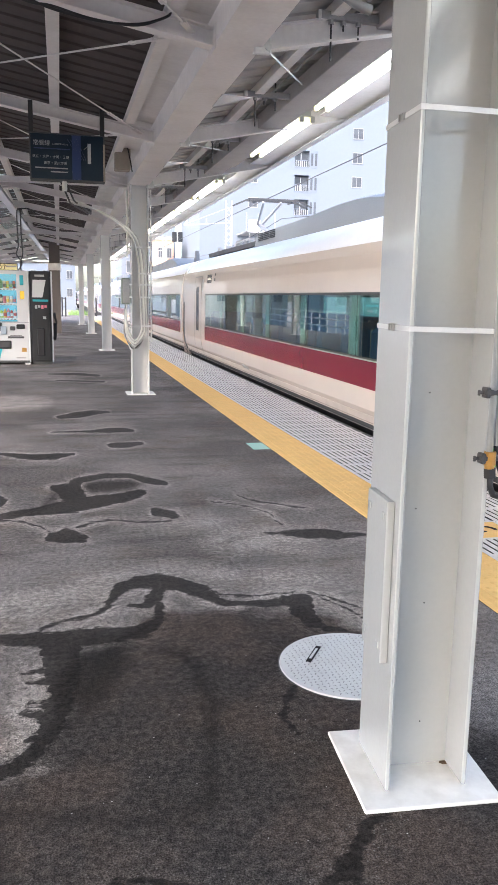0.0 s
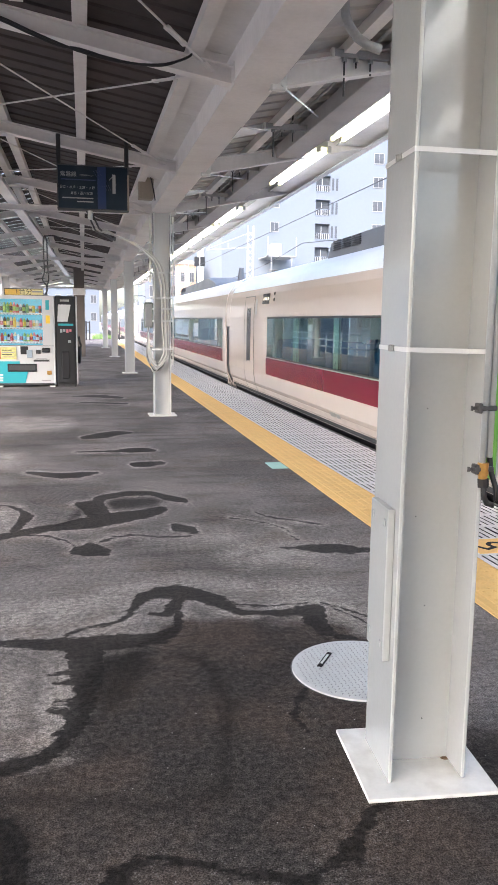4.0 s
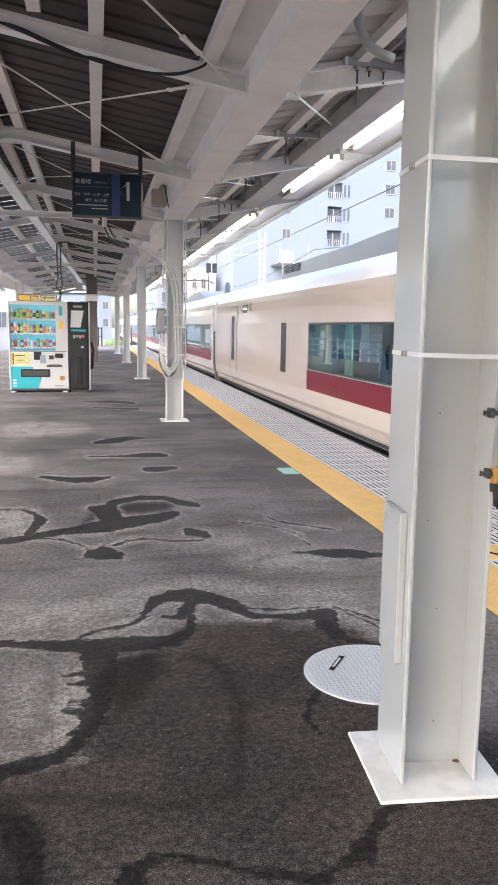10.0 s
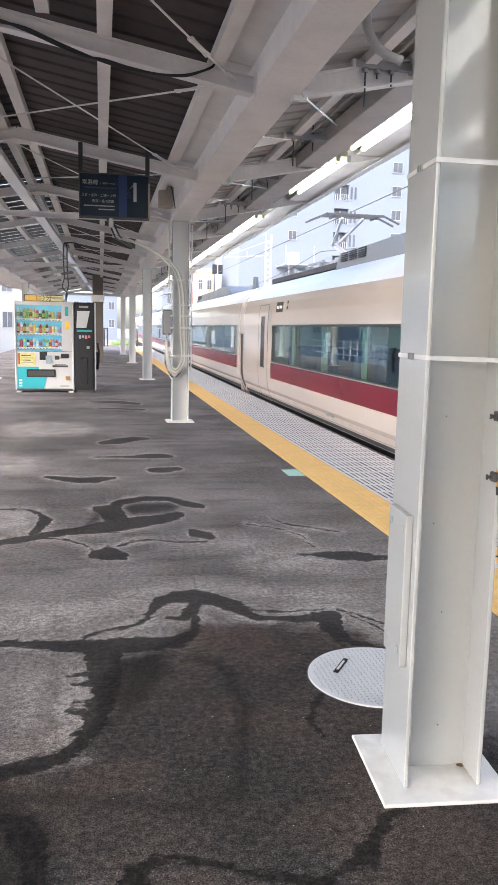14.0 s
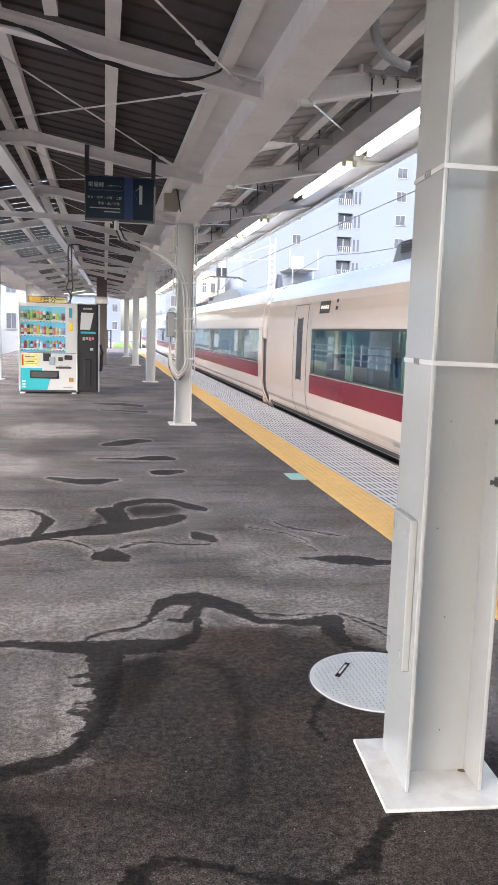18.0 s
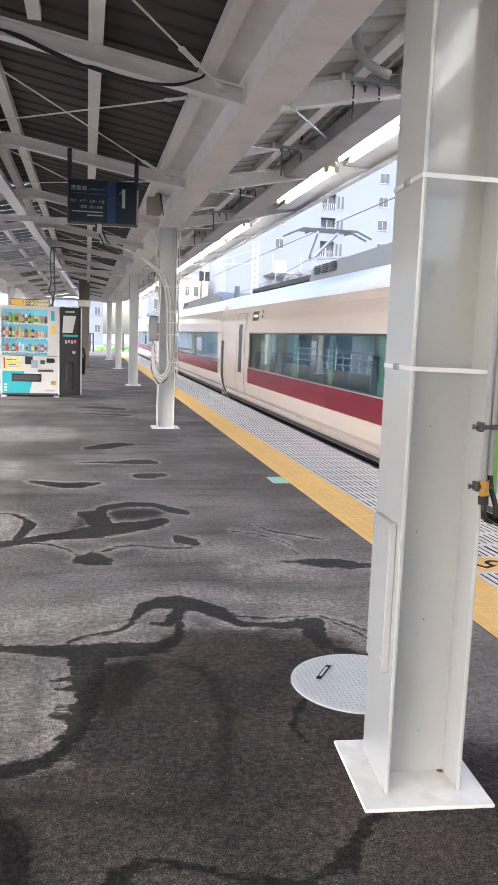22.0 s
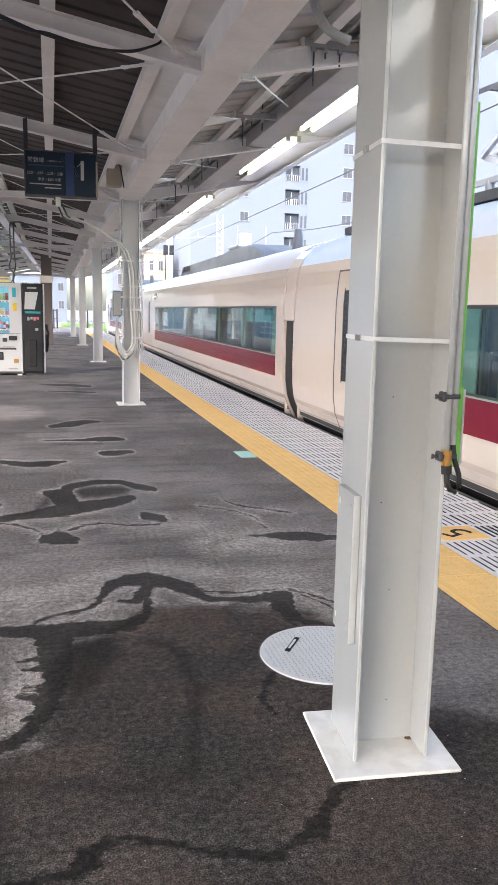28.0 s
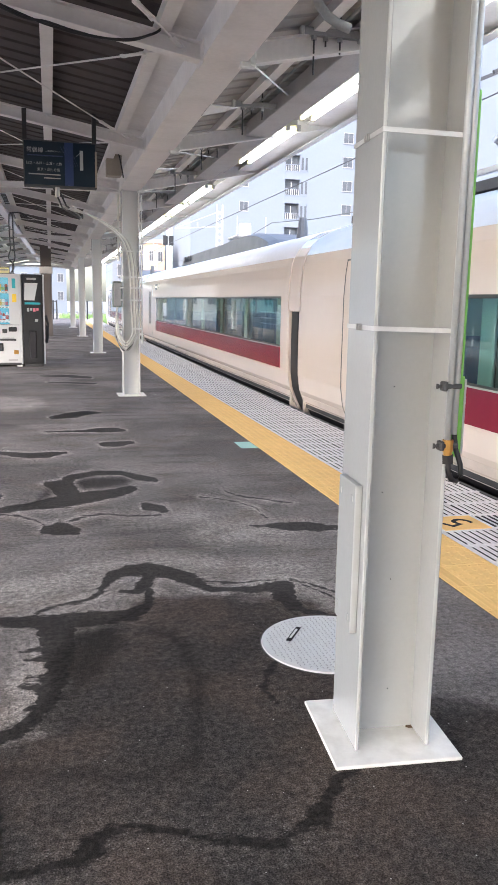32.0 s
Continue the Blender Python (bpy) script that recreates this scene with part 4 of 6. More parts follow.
LIFT = RH / 2 + 0.095
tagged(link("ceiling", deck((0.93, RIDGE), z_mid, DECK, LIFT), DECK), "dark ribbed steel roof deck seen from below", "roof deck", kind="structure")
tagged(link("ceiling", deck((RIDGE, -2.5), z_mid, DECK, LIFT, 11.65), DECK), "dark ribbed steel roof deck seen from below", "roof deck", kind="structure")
tagged(link("ceiling", deck((1.3, 3.02), z_right, DECK_LIT, 0.145), DECK_LIT), "ribbed steel deck over the platform edge, light put into its paler grey", "roof deck", kind="structure")
tagged(link("ceiling", deck((-4.66, -2.9), z_left, DECK_LIT, 0.145, 11.65), DECK_LIT), "ribbed steel deck over the opposite edge, light put into its paler grey", "roof deck", kind="structure")
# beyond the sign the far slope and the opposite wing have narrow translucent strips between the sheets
for xa, xb, zf, lift, base, note in ((RIDGE, -2.5, z_mid, LIFT, DECK, "dark roof sheets on the far slope"), (-2.9, -4.66, z_left, 0.145, DECK_LIT, "roof sheets over the opposite edge, light put into their paler grey")):
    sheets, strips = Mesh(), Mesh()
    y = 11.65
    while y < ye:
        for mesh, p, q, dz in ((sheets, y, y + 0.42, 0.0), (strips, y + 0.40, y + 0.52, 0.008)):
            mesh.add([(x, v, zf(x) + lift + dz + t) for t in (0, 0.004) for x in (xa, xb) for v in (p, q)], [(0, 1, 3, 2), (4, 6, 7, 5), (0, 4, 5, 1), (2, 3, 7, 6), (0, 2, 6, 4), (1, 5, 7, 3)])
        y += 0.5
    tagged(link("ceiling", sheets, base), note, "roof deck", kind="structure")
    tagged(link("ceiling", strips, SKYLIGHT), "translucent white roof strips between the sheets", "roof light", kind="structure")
# horizontal ties on the column lines
for y in COL_Y:
    tb = thing("tie_beam", "pale painted horizontal steel tie between the two column rows", "tie beam", group="tie beams", kind="structure")
    part("bar", Mesh().hbeam((0.978, y + 0.11, 2.885), (XL + 0.15, y + 0.11, 2.885), 0.07, 0.075, 0.008), STEEL_PAINT, tb)
    part("end_plate", Mesh().box(0.979, 0.985, y + 0.05, y + 0.17, 2.83, 2.94), STEEL_PAINT, tb)

for s, x in ((1, 3.0), (-1, -4.66)):
    fa = thing("fascia", "plain pale grey sheet fascia along the canopy rim", "fascia", kind="structure")
    part("board", Mesh().box(x, x + 0.02, RAFTER_Y[0] - 0.6, ye, 3.19, 3.55), STEEL_PAINT, fa)
    part("lip", Mesh().box(x - 0.06 if s > 0 else x, x + 0.02 if s > 0 else x + 0.08, RAFTER_Y[0] - 0.6, ye, 3.178, 3.19), STEEL_PAINT, fa)
    part("soffit", Mesh().box(x - 0.32 if s > 0 else x + 0.02, x if s > 0 else x + 0.34, RAFTER_Y[0] - 0.6, ye, 3.225, 3.235), STEEL_PAINT, fa)

for sx in (1, -1):
    fl = thing("gutter_flank", "pale grey sheet metal flank beside the valley gutter", "gutter", kind="structure")
    for i, y in enumerate(RAFTER_Y[:-1]):
        xa, xb = (0.775, 0.972) if sx > 0 else (-2.2, -2.55)
        za, zb = z_mid(xa) + 0.12, z_mid(xb) + 0.125
        y0, y1 = y + 0.004, y + SP - 0.004
        ym = (y0 + y1) / 2
        for p, q in ((y0, ym - 0.004), (ym + 0.004, y1)):
            part("sheet", Mesh().add([(xa, p, za), (xb, p, zb), (xb, q, zb), (xa, q, za), (xa, p, za + 0.004), (xb, p, zb + 0.004), (xb, q, zb + 0.004), (xa, q, za + 0.004)],
                                     [(0, 1, 2, 3), (4, 7, 6, 5), (0, 4, 5, 1), (1, 5, 6, 2), (2, 6, 7, 3), (3, 7, 4, 0)]), STEEL_PAINT, fl)

part("purlin", Mesh().box(-0.37, -0.29, 2.3, 5.10, z_mid(-0.33) + RH / 2 + 0.002, z_mid(-0.33) + RH / 2 + 0.06), STEEL_PAINT, rafters)

# cross bracing rods with turnbuckles
for i in range(BACK, BACK + 9):
    ya, yb = RAFTER_Y[i] + 0.12, RAFTER_Y[i + 1] - 0.12
    for (xa, xb) in ((0.78, -1.12), (-1.12, 0.78)):
        a, b = Vector((xa, ya, 2.905 + 0.175 * (1.04 - xa))), Vector((xb, yb, 2.905 + 0.175 * (1.04 - xb)))
        b.z += 0.02 if xa > xb else 0.0
        rod = thing("brace_rod", "thin pale steel cross brace rod with a turnbuckle", "brace rod", group="cross braces")
        part("rod", Mesh().tube([a, b], 0.0065, 6), STEEL_PAINT, rod)
        k = 0.10 if xa > xb else 0.89
        d = (b - a).normalized()
        side = d.cross(Vector((0, 0, 1))).normalized() * 0.013
        mid = a.lerp(b, k)
        tbk = Mesh()
        for q in (-1, 1):
            tbk.bar(mid - d * 0.10 + side * q, mid + d * 0.10 + side * q, 0.007, 0.012)
        for e in (-0.10, 0.10):
            tbk.bar(mid + d * (e - 0.02), mid + d * (e + 0.02), 0.034, 0.018)
        part("turnbuckle", tbk, STEEL_PAINT, rod)
        for p, e in ((a, -1), (b, 1)):
            part("gusset", Mesh().bar(p - d * 0.02 * e, p + d * 0.13 * e, 0.045, 0.008), STEEL_PAINT, rod)

# ---------- lamps, sign, ducts under the canopy ----------
WAY = mat("wireway_grey", (0.44, 0.425, 0.415), 0.5, vary=0.12, dirt=(0.2, 0.18, 0.17), dirt_amount=0.3)
wire = thing("wireway", "grey steel wireway channel carrying the platform lamps", "wireway", kind="structure")
part("channel", Mesh().box(2.03, 2.285, RAFTER_Y[0], ye, 3.065, 3.2, 0.006).box(2.38, 2.48, RAFTER_Y[0], ye, 3.183, 3.20), WAY, wire)
lamp_y = [-7.9, -5.65, -3.4, -1.15, 1.1, 3.35, 5.40, 7.90] + [12.2 + 2.2 * i for i in range(14)]
proto = None
for y in lamp_y:
    if proto is None:
        proto = thing("fluorescent_lamp", "lit twin-tube fluorescent batten lamp under the wireway", "lamp", group="platform lamps", at=pose(2.43, y, 3.12))
        part("housing", Mesh().box(-0.05, 0.05, 0.05, 2.07, 0.005, 0.06, 0.006), LAMP_BODY, proto)
        for sx in (-0.055, 0.055):
            part("tube", Mesh().tube([(sx, 0.16, -0.022), (sx, 2.04, -0.022)], 0.019, 10), TUBE, proto, "bright white tube", smooth=True)
            for e0, e1, h0, h1 in ((0.045, 0.16, 0.02, 0.045), (2.04, 2.075, 2.075, 2.1)):
                part("tube_end", Mesh().tube([(sx, e0, -0.022), (sx, e1, -0.022)], 0.02, 10), TUBE_END, proto)
                part("lamp_holder", Mesh().box(sx - 0.022, sx + 0.022, h0, h1, -0.05, 0.01, 0.004), LAMP_BODY, proto)
    else:
        copy_thing(proto, pose(2.43, y, 3.12))
near_lamp = copy_thing(proto, pose(1.60, -0.85, 2.93))
tagged(near_lamp, "lit twin-tube fluorescent lamp hung on two thin rods")
for dy in (0.4, 1.7):
    part("hanger_rod", Mesh().tube([(0, dy, 0.06), (0, dy, 0.22)], 0.006, 6), DARK, near_lamp)
for i in range(14):
    y = 5.2 + 1.97 * i
    hg = thing("hanger", "thin dark threaded hanger rods with a grey cross channel", "hanger", group="hangers")
    for x, z0, z1 in ((1.72, 2.84, 3.36), (1.80, 3.02, 3.3), (1.9, 2.98, 3.4)):
        part("rod", Mesh().tube([(x, y, z0), (x, y, z1)], 0.0065, 6), DARK, hg)
        part("nut", Mesh().tube([(x, y, 3.055), (x, y, 3.078)], 0.02, 6), GREY_STEEL, hg)
    part("cross_channel", Mesh().box(1.64, 2.028, y - 0.022, y + 0.022, 3.08, 3.086).box(1.64, 2.028, y - 0.022, y - 0.017, 3.086, 3.125).box(1.64, 2.028, y + 0.017, y + 0.022, 3.086, 3.125), GREY_STEEL, hg)
    part("end_clamp", Mesh().box(1.625, 1.65, y - 0.024, y + 0.024, 3.075, 3.13, 0.004), CABLE_WHITE, hg)
for i in range(9):
    y = 5.18 + SP * i
    st = thing("diagonal_stay", "white diagonal stay bolted to a clip on the beam", "stay", group="diagonal stays")
    part("strut", Mesh().tube([(1.31, y, 2.86), (2.02, y + 1.6, 3.11)], 0.0075, 8), WHITE_PAINT, st)
    part("clip", Mesh().box(1.22, 1.32, y - 0.045, y - 0.005, 2.83, 2.93, 0.008).tube([(1.3, y - 0.06, 2.87), (1.3, y, 2.87)], 0.022, 8), CABLE_WHITE, st)
    part("gusset_plate", Mesh().add([(1.25, y + 1.1, 2.862), (1.25, y + 1.5, 2.862), (1.52, y + 1.3, 2.90), (1.25, y + 1.1, 2.868), (1.25, y + 1.5, 2.868), (1.52, y + 1.3, 2.906)], [(0, 2, 1), (3, 4, 5), (0, 1, 4, 3), (1, 2, 5, 4), (2, 0, 3, 5)]), WHITE_PAINT, st)
for x, z, r in ((1.9, 3.15, 0.012), (1.36, 3.0, 0.014)):
    cd = link("conduit_run", Mesh().tube([(x, RAFTER_Y[0], z), (x, 60, z)], r, 8), GREY_STEEL, smooth=True)
    tagged(cd, "grey conduit pipe run under the canopy", "conduit", group="conduits")
BEND = [(1.603, 4.35, 3.265), (1.535, 4.35, 3.194), (1.467, 4.35, 3.134), (1.438, 4.35, 3.073), (1.438, 4.35, 3.020), (1.461, 4.35, 2.964), (1.506, 4.35, 2.909), (1.571, 4.35, 2.874), (1.646, 4.35, 2.854)]
bend = link("conduit_bend", Mesh().tube(BEND, 0.026, 14), GREY_STEEL, smooth=True)
tagged(bend, "thick curved grey pipe bend under the canopy", "pipe")
tray = thing("cable_tray", "long pale cable tray under the roof ridge", "cable tray", kind="structure")
def tray_x(y):
    return -1.05 + 0.0214 * (y - 8.9)


TY0, TY1 = RAFTER_Y[0], 41.0
for dx, z0, w, h in ((0.0, 3.075, 0.15, 0.012), (-0.07, 3.105, 0.010, 0.05), (0.07, 3.105, 0.010, 0.05)):
    part("tray_base" if h < 0.02 else "tray_side", Mesh().bar((tray_x(TY0) + dx, TY0, z0), (tray_x(TY1) + dx, TY1, z0), w, h), WHITE_PAINT, tray)
for y in RAFTER_Y:
    if y < TY1:
        part("stay", Mesh().tube([(tray_x(y), y, 3.083), (tray_x(y) + 0.02, y, z_mid(tray_x(y)))], 0.010, 5), STEEL_PAINT, tray)

sg = thing("platform_sign", "dark blue hanging platform direction sign with white lettering", "sign", at=pose(0.14, 8.19, 2.66) @ Matrix.Scale(0.835, 4))
part("box", Mesh().box(-0.41, 0.41, 0.0, 0.16, -0.248, 0.248, 0.006), SIGN_BLUE, sg)
part("frame", Mesh().box(-0.418, -0.404, -0.006, 0.165, -0.255, 0.255).box(0.404, 0.418, -0.006, 0.165, -0.255, 0.255).box(-0.404, 0.404, -0.006, 0.165, 0.243, 0.255)
     .box(-0.404, 0.404, -0.006, 0.165, -0.255, -0.243), DARK, sg)
for x in (-0.395, 0.395):
    part("hanger_strap", Mesh().box(x - 0.025, x + 0.025, 0.03, 0.07, 0.255, 0.6, 0.004), BLACK, sg, "black hanging strap")
part("stripe", Mesh().bar((0.1, -0.004, -0.24), (0.1, -0.004, 0.24), 0.1, 0.003, (0, 1, 0)), SIGN_STRIPE, sg, "deep blue stripe")
up = Matrix.Rotation(math.radians(90), 4, "X")


def on_sign(x, z):
    return Matrix.Translation((x, -0.0065, z)) @ up


part("numeral", Mesh().box(0.225, 0.262, -0.0085, -0.005, -0.06, 0.16).bar((0.243, -0.007, 0.148), (0.185, -0.007, 0.092), 0.003, 0.034, (0, 1, 0)), SIGN_INK, sg)
words("line_text", "常磐線", 0.064, SIGN_INK, sg, on_sign(-0.285, 0.14))
words("small_text", "(上野東京ライン)", 0.022, SIGN_INK, sg, on_sign(-0.08, 0.135))
words("line_text", "日立・水戸・土浦・上野", 0.037, SIGN_INK, sg, on_sign(-0.185, -0.005))
words("line_text", "東京・品川方面", 0.037, SIGN_INK, sg, on_sign(-0.135, -0.072))
for z, a, b in ((0.085, -0.37, 0.03), (-0.125, -0.36, 0.0), (-0.165, -0.19, 0.0)):
    part("text_bar", Mesh().box(a, b, -0.007, -0.004, z - 0.006, z + 0.006), SIGN_STRIPE if z > 0 else GREY_STEEL, sg)
for k in range(4):
    part("stripe", Mesh().bar((0.0 + 0.035 * k, -0.0035, 0.2), (0.13 + 0.025 * k, -0.0035, -0.02), 0.003, 0.008, (0, 1, 0)), SIGN_STRIPE, sg, "slanting blue pinstripe")
part("end_cap", Mesh().box(0.40, 0.421, -0.007, 0.166, -0.25, 0.16), BEIGE, sg, "weathered tan end cap")
part("drop_tube", Mesh().tube([(-0.04, 0.08, -0.255), (-0.04, 0.08, -0.36)], 0.03, 10), LAMP_BODY, sg)
bx = thing("junction_box", "beige weathered electrical box with black cables on the beam", "junction box", at=pose(0.80, 9.9, 2.84))
part("case", Mesh().box(-0.10, 0.08, -0.09, 0.09, -0.02, 0.27, 0.01), BEIGE, bx)
part("cable", Mesh().tube([(0.0, -0.1, 0.3), (0.05, -0.12, 0.2), (0.08, -0.12, 0.05), (0.1, -0.05, -0.03)], 0.008, 6), BLACK, bx)
dc = thing("draped_cable", "two black cables draped along a rafter", "cable")
for k in range(2):
    o = 0.014 * k
    part("cable", Mesh().soft([(-0.95, 5.14, 3.19), (-0.63, 5.14, 3.15 + o), (-0.44, 5.14, 3.125 - o), (-0.27, 5.14, 3.064 - o), (-0.10, 5.14, 3.005 - o), (0.03, 5.14, 2.967 + o), (0.21, 5.14, 2.933 + o * 0.5),
                               (0.38, 5.14, 2.921), (0.525, 5.14, 2.930 - o * 0.4), (0.63, 5.14, 2.96), (0.70, 5.15, 2.997), (0.72, 5.17, 3.04)], 0.008, 8), BLACK, dc, smooth=True)
for k in range(2):
    tagged(link("black_cable", Mesh().tube([(0.05 + 0.05 * k, 10.0, 2.75), (0.2 + 0.05 * k, 11.0, 2.55 + 0.03 * k), (0.5 + 0.04 * k, 13.0, 2.62), (0.6, 14.4, 2.82)], 0.012, 6), BLACK, smooth=True),
           "black cable sagging under the canopy", "cable", group="sagging cables")

# cables, bands and box on the second column
bundle = thing("cable_bundle", "bundle of grey and white cables looped on the column", "cable bundle", at=pose(XR + 0.105, COL_Y[1], 0))
for k in range(6):
    o = 0.016 * k
    pts = [(-0.95, -0.1, 2.66 - o * 0.8), (-0.61 + o, -0.12 - o * 0.2, 2.52 - o * 0.4), (-0.35 + o, -0.15, 2.38 - o * 0.2), (-0.13 + o, -0.17, 2.2 - o * 0.1), (-0.04 + o, -0.17, 1.97), (-0.01 + o, -0.165, 1.7),
           (0.0 + o, -0.165, 1.3), (0.02 + o * 0.8, -0.165, 1.0), (0.01 + o * 0.7, -0.165, 0.88 - o * 0.3), (-0.067, -0.175, 0.77 - o * 0.9), (-0.15 - o * 0.4, -0.165, 0.85 - o * 0.4), (-0.185 - o * 0.3, -0.15, 0.98), (-0.20, -0.14, 1.2)]
    part("cable", Mesh().soft(pts, (0.013, 0.007, 0.010)[k % 3], 7), (CABLE_WHITE, GREY_STEEL, CABLE_GREY)[k % 3], bundle, smooth=True)
for k in range(3):
    part("dark_cable", Mesh().soft([(-0.20 + 0.01 * k, -0.14, 1.3), (-0.215, -0.145, 1.05), (-0.22 + 0.012 * k, -0.15, 0.84), (-0.13, -0.16, 0.70 - 0.03 * k), (-0.05, -0.16, 0.66 + 0.02 * k), (0.03, -0.16, 0.78), (0.045, -0.16, 0.95)], 0.010, 6), (GREY_STEEL, DARK, CABLE_GREY)[k], bundle, smooth=True)
for z in (2.03, 1.68, 1.53, 1.36, 0.965):
    part("band", Mesh().box(-0.15, 0.15, -0.195, -0.188, z - 0.011, z + 0.011).box(-0.15, -0.143, -0.188, 0.12, z - 0.011, z + 0.011)
         .box(0.143, 0.15, -0.188, 0.12, z - 0.011, z + 0.011), WHITE_PAINT, bundle, "white strap")
part("edge_pipe", Mesh().tube([(0.155, -0.13, 0.75), (0.155, -0.13, 2.8)], 0.009, 6), CABLE_WHITE, bundle)
part("edge_pipe", Mesh().tube([(-0.16, -0.05, 1.9), (-0.16, -0.05, 2.8)], 0.014, 6), CABLE_WHITE, bundle)
mbox = thing("meter_box", "grey-green metal box on the side of the column", "equipment box", at=pose(XR - 0.045, COL_Y[1] - 0.05, 1.26))
part("case", Mesh().box(-0.10, 0.02, -0.1, 0.1, 0.0, 0.36, 0.012), mat("box_green", (0.13, 0.16, 0.13), 0.5, vary=0.1), mbox)
part("lid", Mesh().box(-0.09, 0.01, -0.112, -0.101, 0.02, 0.34, 0.004), GREY_STEEL, mbox)


# ---------- vending machines ----------
def vending():
    vm = thing("vending_machine", "white and teal drinks vending machine with three lit shelves", "vending machine", at=pose(-1.71, 16.38, 0))
    w, d = 1.165, 0.72
    part("body", Mesh().box(0.0, 0.03, 0, d, 0.05, 1.83, 0.008).box(w - 0.03, w, 0, d, 0.05, 1.83, 0.008).box(0.03, w - 0.03, 0.2, d, 0.05, 1.83).box(0.03, w - 0.03, 0.0, 0.2, 1.76, 1.83)
         .box(0.03, w - 0.03, 0.02, 0.2, 0.05, 0.84), VM_WHITE, vm)
    part("side_frame", Mesh().box(w - 0.24, w - 0.03, 0.0, 0.2, 0.84, 1.76), VM_WHITE, vm)
    part("showcase_back", Mesh().box(0.03, w - 0.24, 0.185, 0.2, 0.84, 1.76), VM_SHELF, vm, "lit pale blue showcase")
    colors = [(0.7, 0.78, 0.85), (0.22, 0.42, 0.16), (0.75, 0.5, 0.08), (0.45, 0.04, 0.03), (0.05, 0.03, 0.025), (0.75, 0.66, 0.45), (0.2, 0.5, 0.75), (0.42, 0.62, 0.12), (0.7, 0.2, 0.25)]
    mats = [mat("drink_%s" % "abcdefghi"[i], c, 0.3, vary=0.15) for i, c in enumerate(colors)]
    STRIP = mat("price_strip", (0.75, 0.78, 0.8), 0.4, vary=0.25, grain=40, stain=25)
    for s, z in enumerate((1.50, 1.21, 0.93)):
        part("shelf", Mesh().box(0.03, w - 0.24, 0.03, 0.185, z - 0.05, z - 0.02), VM_WHITE, vm)
        part("price_strip", Mesh().box(0.03, w - 0.24, 0.022, 0.03, z - 0.052, z - 0.012), STRIP, vm, "white price strip")
        for i in range(14):
            x = 0.065 + i * 0.0625
            h = (0.215 if i < 6 else 0.185 if i < 10 else 0.15) if s < 2 else 0.155 + 0.03 * ((i * 7) % 3) / 2
            r = 0.0305 if h > 0.16 else 0.029
            m = Mesh()
            prof = [(r * 0.9, 0), (r, 0.01), (r, h * 0.76), (r * 0.55, h * 0.88), (r * 0.5, h * 0.89), (r * 0.5, h)] if h > 0.15 else [(r * 0.85, 0), (r, 0.01), (r, h - 0.012), (r * 0.85, h)]
            v = [(x + a * math.cos(k * math.pi / 4), 0.1 + a * math.sin(k * math.pi / 4), z - 0.02 + b) for a, b in prof for k in range(8)]
            m.add(v, [(j * 8 + k, j * 8 + (k + 1) % 8, (j + 1) * 8 + (k + 1) % 8, (j + 1) * 8 + k) for j in range(len(prof) - 1) for k in range(8)] + [tuple(range((len(prof) - 1) * 8, len(prof) * 8))])
            part("bottle" if h > 0.15 else "can", m, mats[(i * 5 + s * 3 + (i * i) % 4) % 9], vm)
            part("label", Mesh().tube([(x, 0.1, z - 0.02 + h * 0.22), (x, 0.1, z - 0.02 + h * 0.62)], r + 0.0015, 8), mats[(i * 3 + s * 4 + 1) % 9], vm)
            part("button", Mesh().box(x - 0.018, x + 0.018, 0.012, 0.022, z - 0.047, z - 0.036, 0.003), VM_BLACK if (i + s) % 4 else BRASS, vm)
    pane = part("showcase_pane", Mesh().box(0.03, w - 0.24, 0.004, 0.01, 0.86, 1.76), CLEAR, vm)
    pane.visible_shadow = False
    part("teal_panel", Mesh().box(0.04, 0.46, 0.008, 0.02, 0.08, 0.52), VM_TEAL, vm, "teal lower panel")
    part("teal_panel", Mesh().add([(0.46, 0.009, 0.08), (0.56, 0.009, 0.08), (0.62, 0.009, 0.33), (0.46, 0.009, 0.33), (0.46, 0.02, 0.08), (0.56, 0.02, 0.08), (0.62, 0.02, 0.33), (0.46, 0.02, 0.33)],
                                  [(0, 1, 2, 3), (4, 7, 6, 5), (0, 4, 5, 1), (1, 5, 6, 2), (2, 6, 7, 3), (3, 7, 4, 0)]), VM_TEAL, vm)
    part("poster", Mesh().box(0.05, 0.4, 0.008, 0.02, 0.56, 0.8), mat("poster_yellow", (0.62, 0.58, 0.22), 0.5, vary=0.4, grain=25, stain=9), vm, "yellow price poster")
    part("poster_arrow", Mesh().box(0.065, 0.095, 0.004, 0.0075, 0.57, 0.79).bar((0.055, 0.006, 0.74), (0.08, 0.006, 0.79), 0.003, 0.02, (0, 1, 0)), mats[3], vm, "red arrow")
    for q in range(4):
        part("text_bar", Mesh().box(0.12, 0.36 - 0.05 * (q % 2), 0.004, 0.0075, 0.60 + 0.045 * q, 0.615 + 0.045 * q), VM_BLACK if q % 2 else GREY_STEEL, vm)
    for q in range(3):
        part("sticker", Mesh().box(0.07, 0.13, 0.003, 0.0075, 0.12 + 0.055 * q, 0.155 + 0.055 * q), VM_WHITE, vm)
    part("kick_plate", Mesh().box(0.03, w - 0.03, 0.004, 0.019, 0.052, 0.078), DARK, vm)
    part("seam", Mesh().box(0.03, w - 0.03, 0.012, 0.0195, 0.828, 0.836), DARK, vm)
